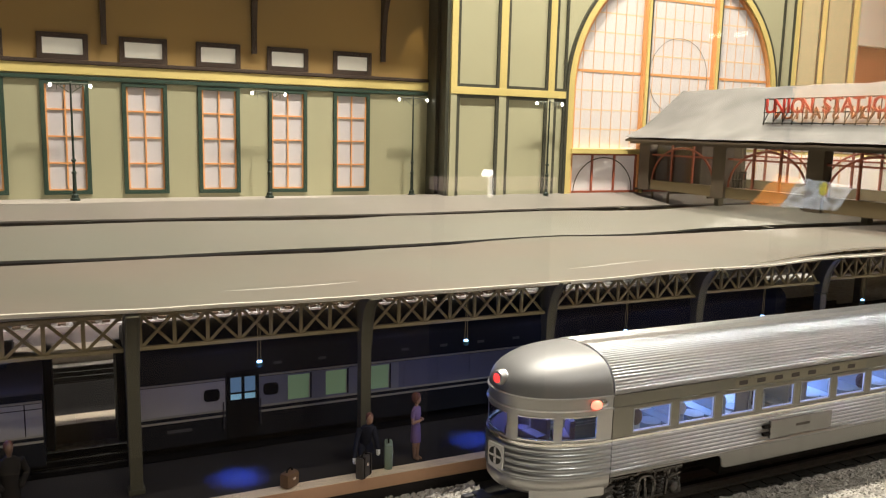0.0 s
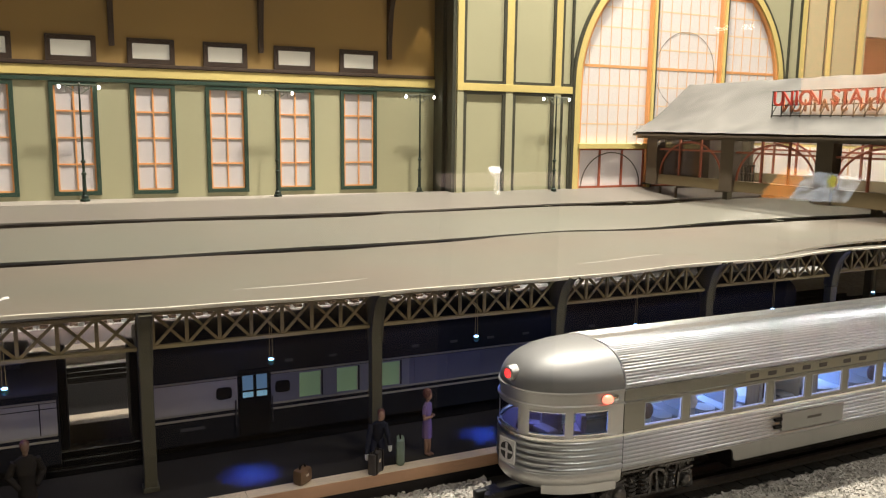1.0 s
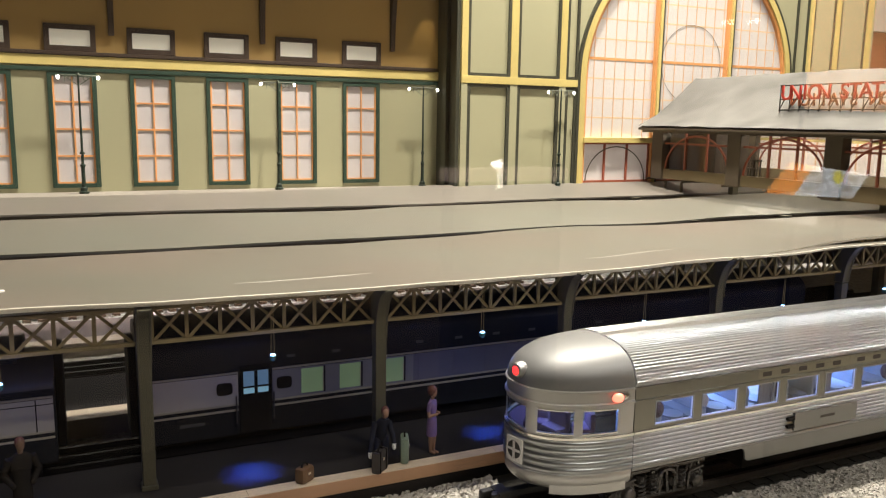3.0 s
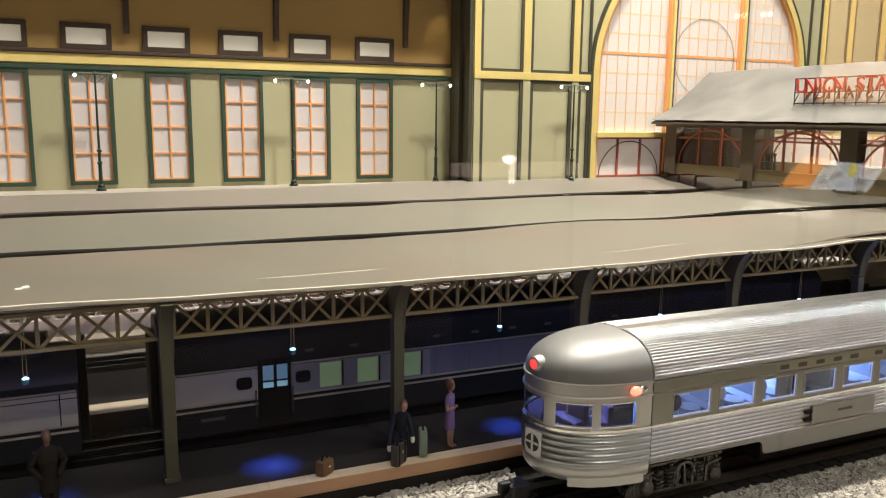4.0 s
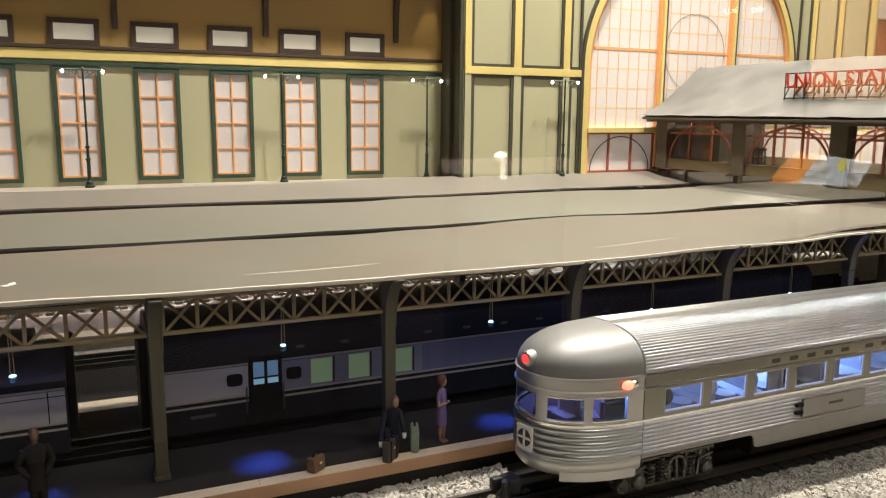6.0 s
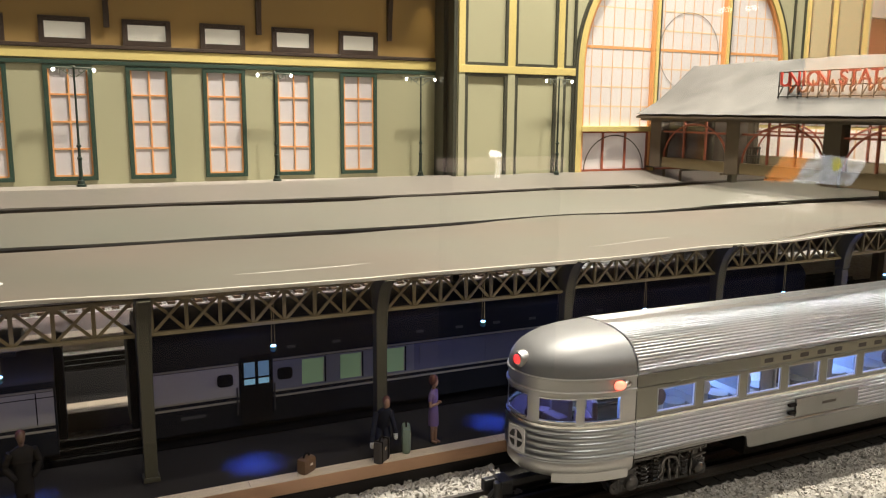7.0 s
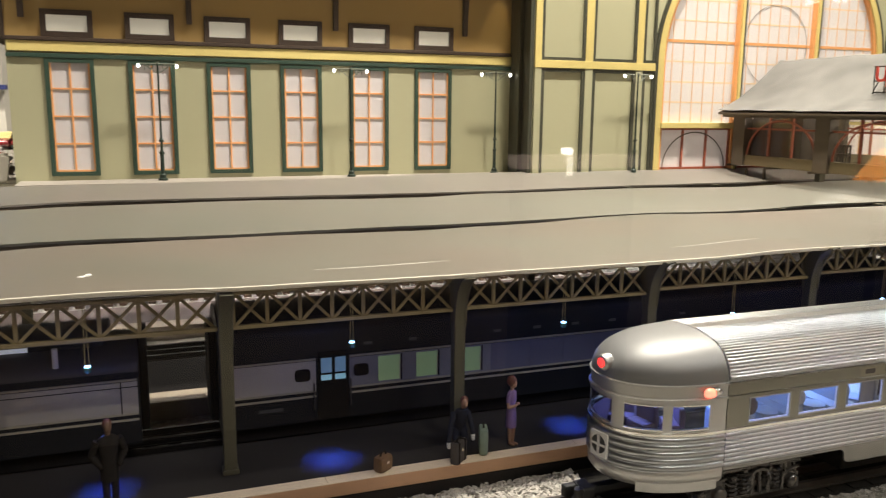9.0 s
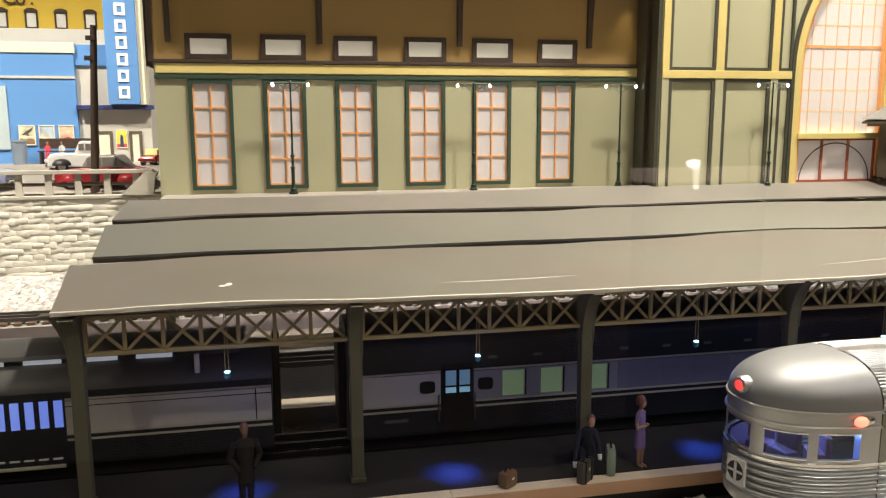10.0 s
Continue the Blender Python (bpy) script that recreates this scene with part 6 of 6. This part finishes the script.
for v in bm.verts:
    v.co += Vector((0.12, 0.12, 0.08)) * noise.noise(v.co * 3.1)
chip = part("paint_chip", bm, WHITE, None, "", True)
chip.location = (K * -2.4, K * 57.4, K * 11.83)
chip.scale = (0.65, 0.65, 0.65)
tagged(chip, "small white flake lying on the canopy", "flake")

# ---- loose ballast ----
verts, faces = [], []
base = [Vector(v) for v in ((1, 0, -0.3), (-0.5, 0.87, -0.3), (-0.5, -0.87, -0.3), (0.5, 0.8, 0.4), (-1, 0, 0.35), (0.5, -0.8, 0.4), (0, 0, 0.8))]
tri = ((0, 3, 5), (1, 4, 3), (2, 5, 4), (0, 1, 3), (1, 2, 4), (2, 0, 5), (3, 4, 6), (4, 5, 6), (5, 3, 6))


def scatter(count, x0, x1, y0, y1, size, ground):
    for _ in range(count):
        x, y = rng.uniform(x0, x1), rng.uniform(y0, y1)
        s = size * rng.uniform(0.6, 1.35)
        turn = Euler((rng.uniform(0, 6.3), rng.uniform(0, 6.3), rng.uniform(0, 6.3))).to_matrix()
        z = ground(x, y) + rng.uniform(0, 0.25) * s
        k = len(verts)
        for v in base:
            w = turn @ Vector((v.x * rng.uniform(0.8, 1.25), v.y * rng.uniform(0.8, 1.2), v.z * rng.uniform(0.8, 1.2)))
            verts.append(((x + s * w.x) * K, (y + s * w.y) * K, (z + s * w.z * 0.8) * K))
        faces.extend(tuple(k + i for i in f) for f in tri)


def shoulder(x, y):
    return -1.2 + 0.5 * (1 - step_up(y, 38.5, 42.9))


scatter(26000, 12, 70, 34.0, 42.7, 0.185, shoulder)
scatter(1700, 12, 25.4, 46.9, 50.7, 0.19, lambda x, y: -1.06)
scatter(2200, 8, 23, 41.5, 46.0, 0.19, lambda x, y: -1.12)
scatter(5000, -45, 45, 99.2, 117.8, 0.12, lambda x, y: bed_height(x, y) + 0.02)
me = bpy.data.meshes.new("ballast")
me.from_pydata(verts, [], faces)
me.materials.append(STONE)
tagged(new("ballast", me), "loose pale grey gravel ballast beside the tracks", "gravel", "", "stuff")

# ---- the glass of the display case and the glowing stand-ins behind the visitor ----
CASE = glass("display_case_glass", gloss=0.05)
case = structure("window_4", box(B(), -120, 200, 21.9, 22.0, -8, 110), CASE, "clear glass front of the display case", "glass front")
case.visible_shadow = False
# panels glow only so that the glass shows their reflection
ORANGE_PANEL = material("orange_panel_glow", (0.8, 0.3, 0.06), 0.6, emit=(1.0, 0.32, 0.05), power=5.0)
PICTURE_PANEL = material("picture_panel_glow", (0.7, 0.72, 0.75), 0.6, stain=0.5, stain_scale=9, emit=(0.8, 0.85, 0.9), power=4.2)
YELLOW_PANEL = material("yellow_spot_glow", (0.8, 0.75, 0.2), 0.6, emit=(0.9, 0.8, 0.1), power=4.6)
PATCH = material("grey_print", (0.25, 0.25, 0.24), 0.7, emit=(0.6, 0.6, 0.58), power=1.7)
board = thing("reading_board", (0, -71, -100), "orange and white reading board on a slim stand, glowing for its reflection", "information board")
# corners set to fit the camera's view of the reflection
part("orange_panel", prism(B(), [(117.0, 109.7), (123.0, 115.2), (128.9, 114.5), (124.2, 109.1)], "y", -0.3, 0), ORANGE_PANEL, board, "orange panel glowing for its reflection")
part("picture_panel", prism(B(), [(124.2, 109.1), (128.9, 114.5), (144.3, 112.8), (140.1, 108.0)], "y", -0.3, 0), PICTURE_PANEL, board, "grey-white picture panel glowing for its reflection")
part("yellow_emblem", rod(B(), (135.6, 0.0, 112.3), (135.6, 0.05, 112.3), 1.3, None, 24), YELLOW_PANEL, board, "yellow oval emblem")
for x, z, w, h in ((128.6, 113.2, 2.2, 0.9), (131.0, 111.4, 2.6, 1.2), (127.6, 110.4, 3.0, 0.8), (138.4, 109.9, 3.4, 1.3), (139.8, 112.0, 2.4, 0.8), (133.2, 109.6, 2.2, 0.7), (134.2, 113.2, 1.6, 0.6)):
    bm = B()
    for k in range(3):
        ball(bm, (x + rng.uniform(-0.3, 0.3) * w, 0.03, z + rng.uniform(-0.3, 0.3) * h), 0.5, w * 0.7, 0.06, h * 0.8)
    part("printed_patch", bm, PATCH, board, "grey printed patch", True)
for x in (124, 138):
    part("leg", rod(B(), (x, -1.2, 0), (x, -0.6, 109), 0.8, None, 10), BLACK, board, "black metal leg")
# guessed banner, glows to put an orange tint into the glass
BANNER = material("orange_banner_glow", (0.7, 0.35, 0.12), 0.7, stain=0.15, emit=(1.0, 0.5, 0.2), power=2.8)
banner = thing("wall_banner", (0, -106, 0), "tall orange banner on a frame, glowing for its reflection", "banner")
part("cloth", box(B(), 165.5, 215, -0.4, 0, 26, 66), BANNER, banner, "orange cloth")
for x in (165.5, 215):
    part("pole", rod(B(), (x, -0.8, -100), (x, -0.8, 67), 0.6, None, 10), BLACK, banner)
LAMP_WHITE = material("white_lamp_glow", (0.9, 0.9, 0.9), 0.4, emit=(1.0, 0.95, 0.88), power=14.0)
SOFT_WHITE = material("soft_white_glow", (0.8, 0.78, 0.76), 0.5, emit=(1.0, 0.93, 0.86), power=5.0)
# guessed counter, glows so that the glass shows its pale strip
COUNTER = material("pink_beige_counter_glow", (0.7, 0.55, 0.48), 0.6, stain=0.1, emit=(1.0, 0.75, 0.62), power=1.1)
desk = thing("lit_counter", (0, -146, -100), "pale counter glowing for its reflection, with a small bright lamp", "counter")
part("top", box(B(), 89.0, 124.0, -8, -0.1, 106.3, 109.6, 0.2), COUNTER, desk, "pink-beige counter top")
part("cabinet", box(B(), 90.0, 123.0, -8, -0.5, 0, 106.3, 0.2), BLACK, desk, "black cabinet")
# added glowing strip, draws the streak below the mirrored lamp
part("light_panel", box(B(), 102.2, 103.8, -0.1, 0.05, 104.6, 109.5), SOFT_WHITE, desk, "glowing strip for the streak below the lamp")
part("lamp_globe", ball(B(), (103.0, -1.6, 110.8), 1.15, 1.6, 1, 0.85), LAMP_WHITE, desk, "bright white lamp", True)
down = thing("track_light", (0, -99, 43.8), "row of small white gallery lights hung from the ceiling", "track light")
part("track", box(B(), 120, 150, -0.5, 0.5, 1.4, 2.0), BLACK, down)
part("hanger", rod(B(), (135, 0, 2.0), (135, 0, 146), 0.3), BLACK, down)
for x, z in ((130.5, -0.3), (132.5, 0.0), (138.0, 0.5), (140.0, 0.8)):
    part("bulb", ball(B(), (x, 0.4, z), 0.6, 1.1, 1, 1), SOFT_WHITE, down, "", True)
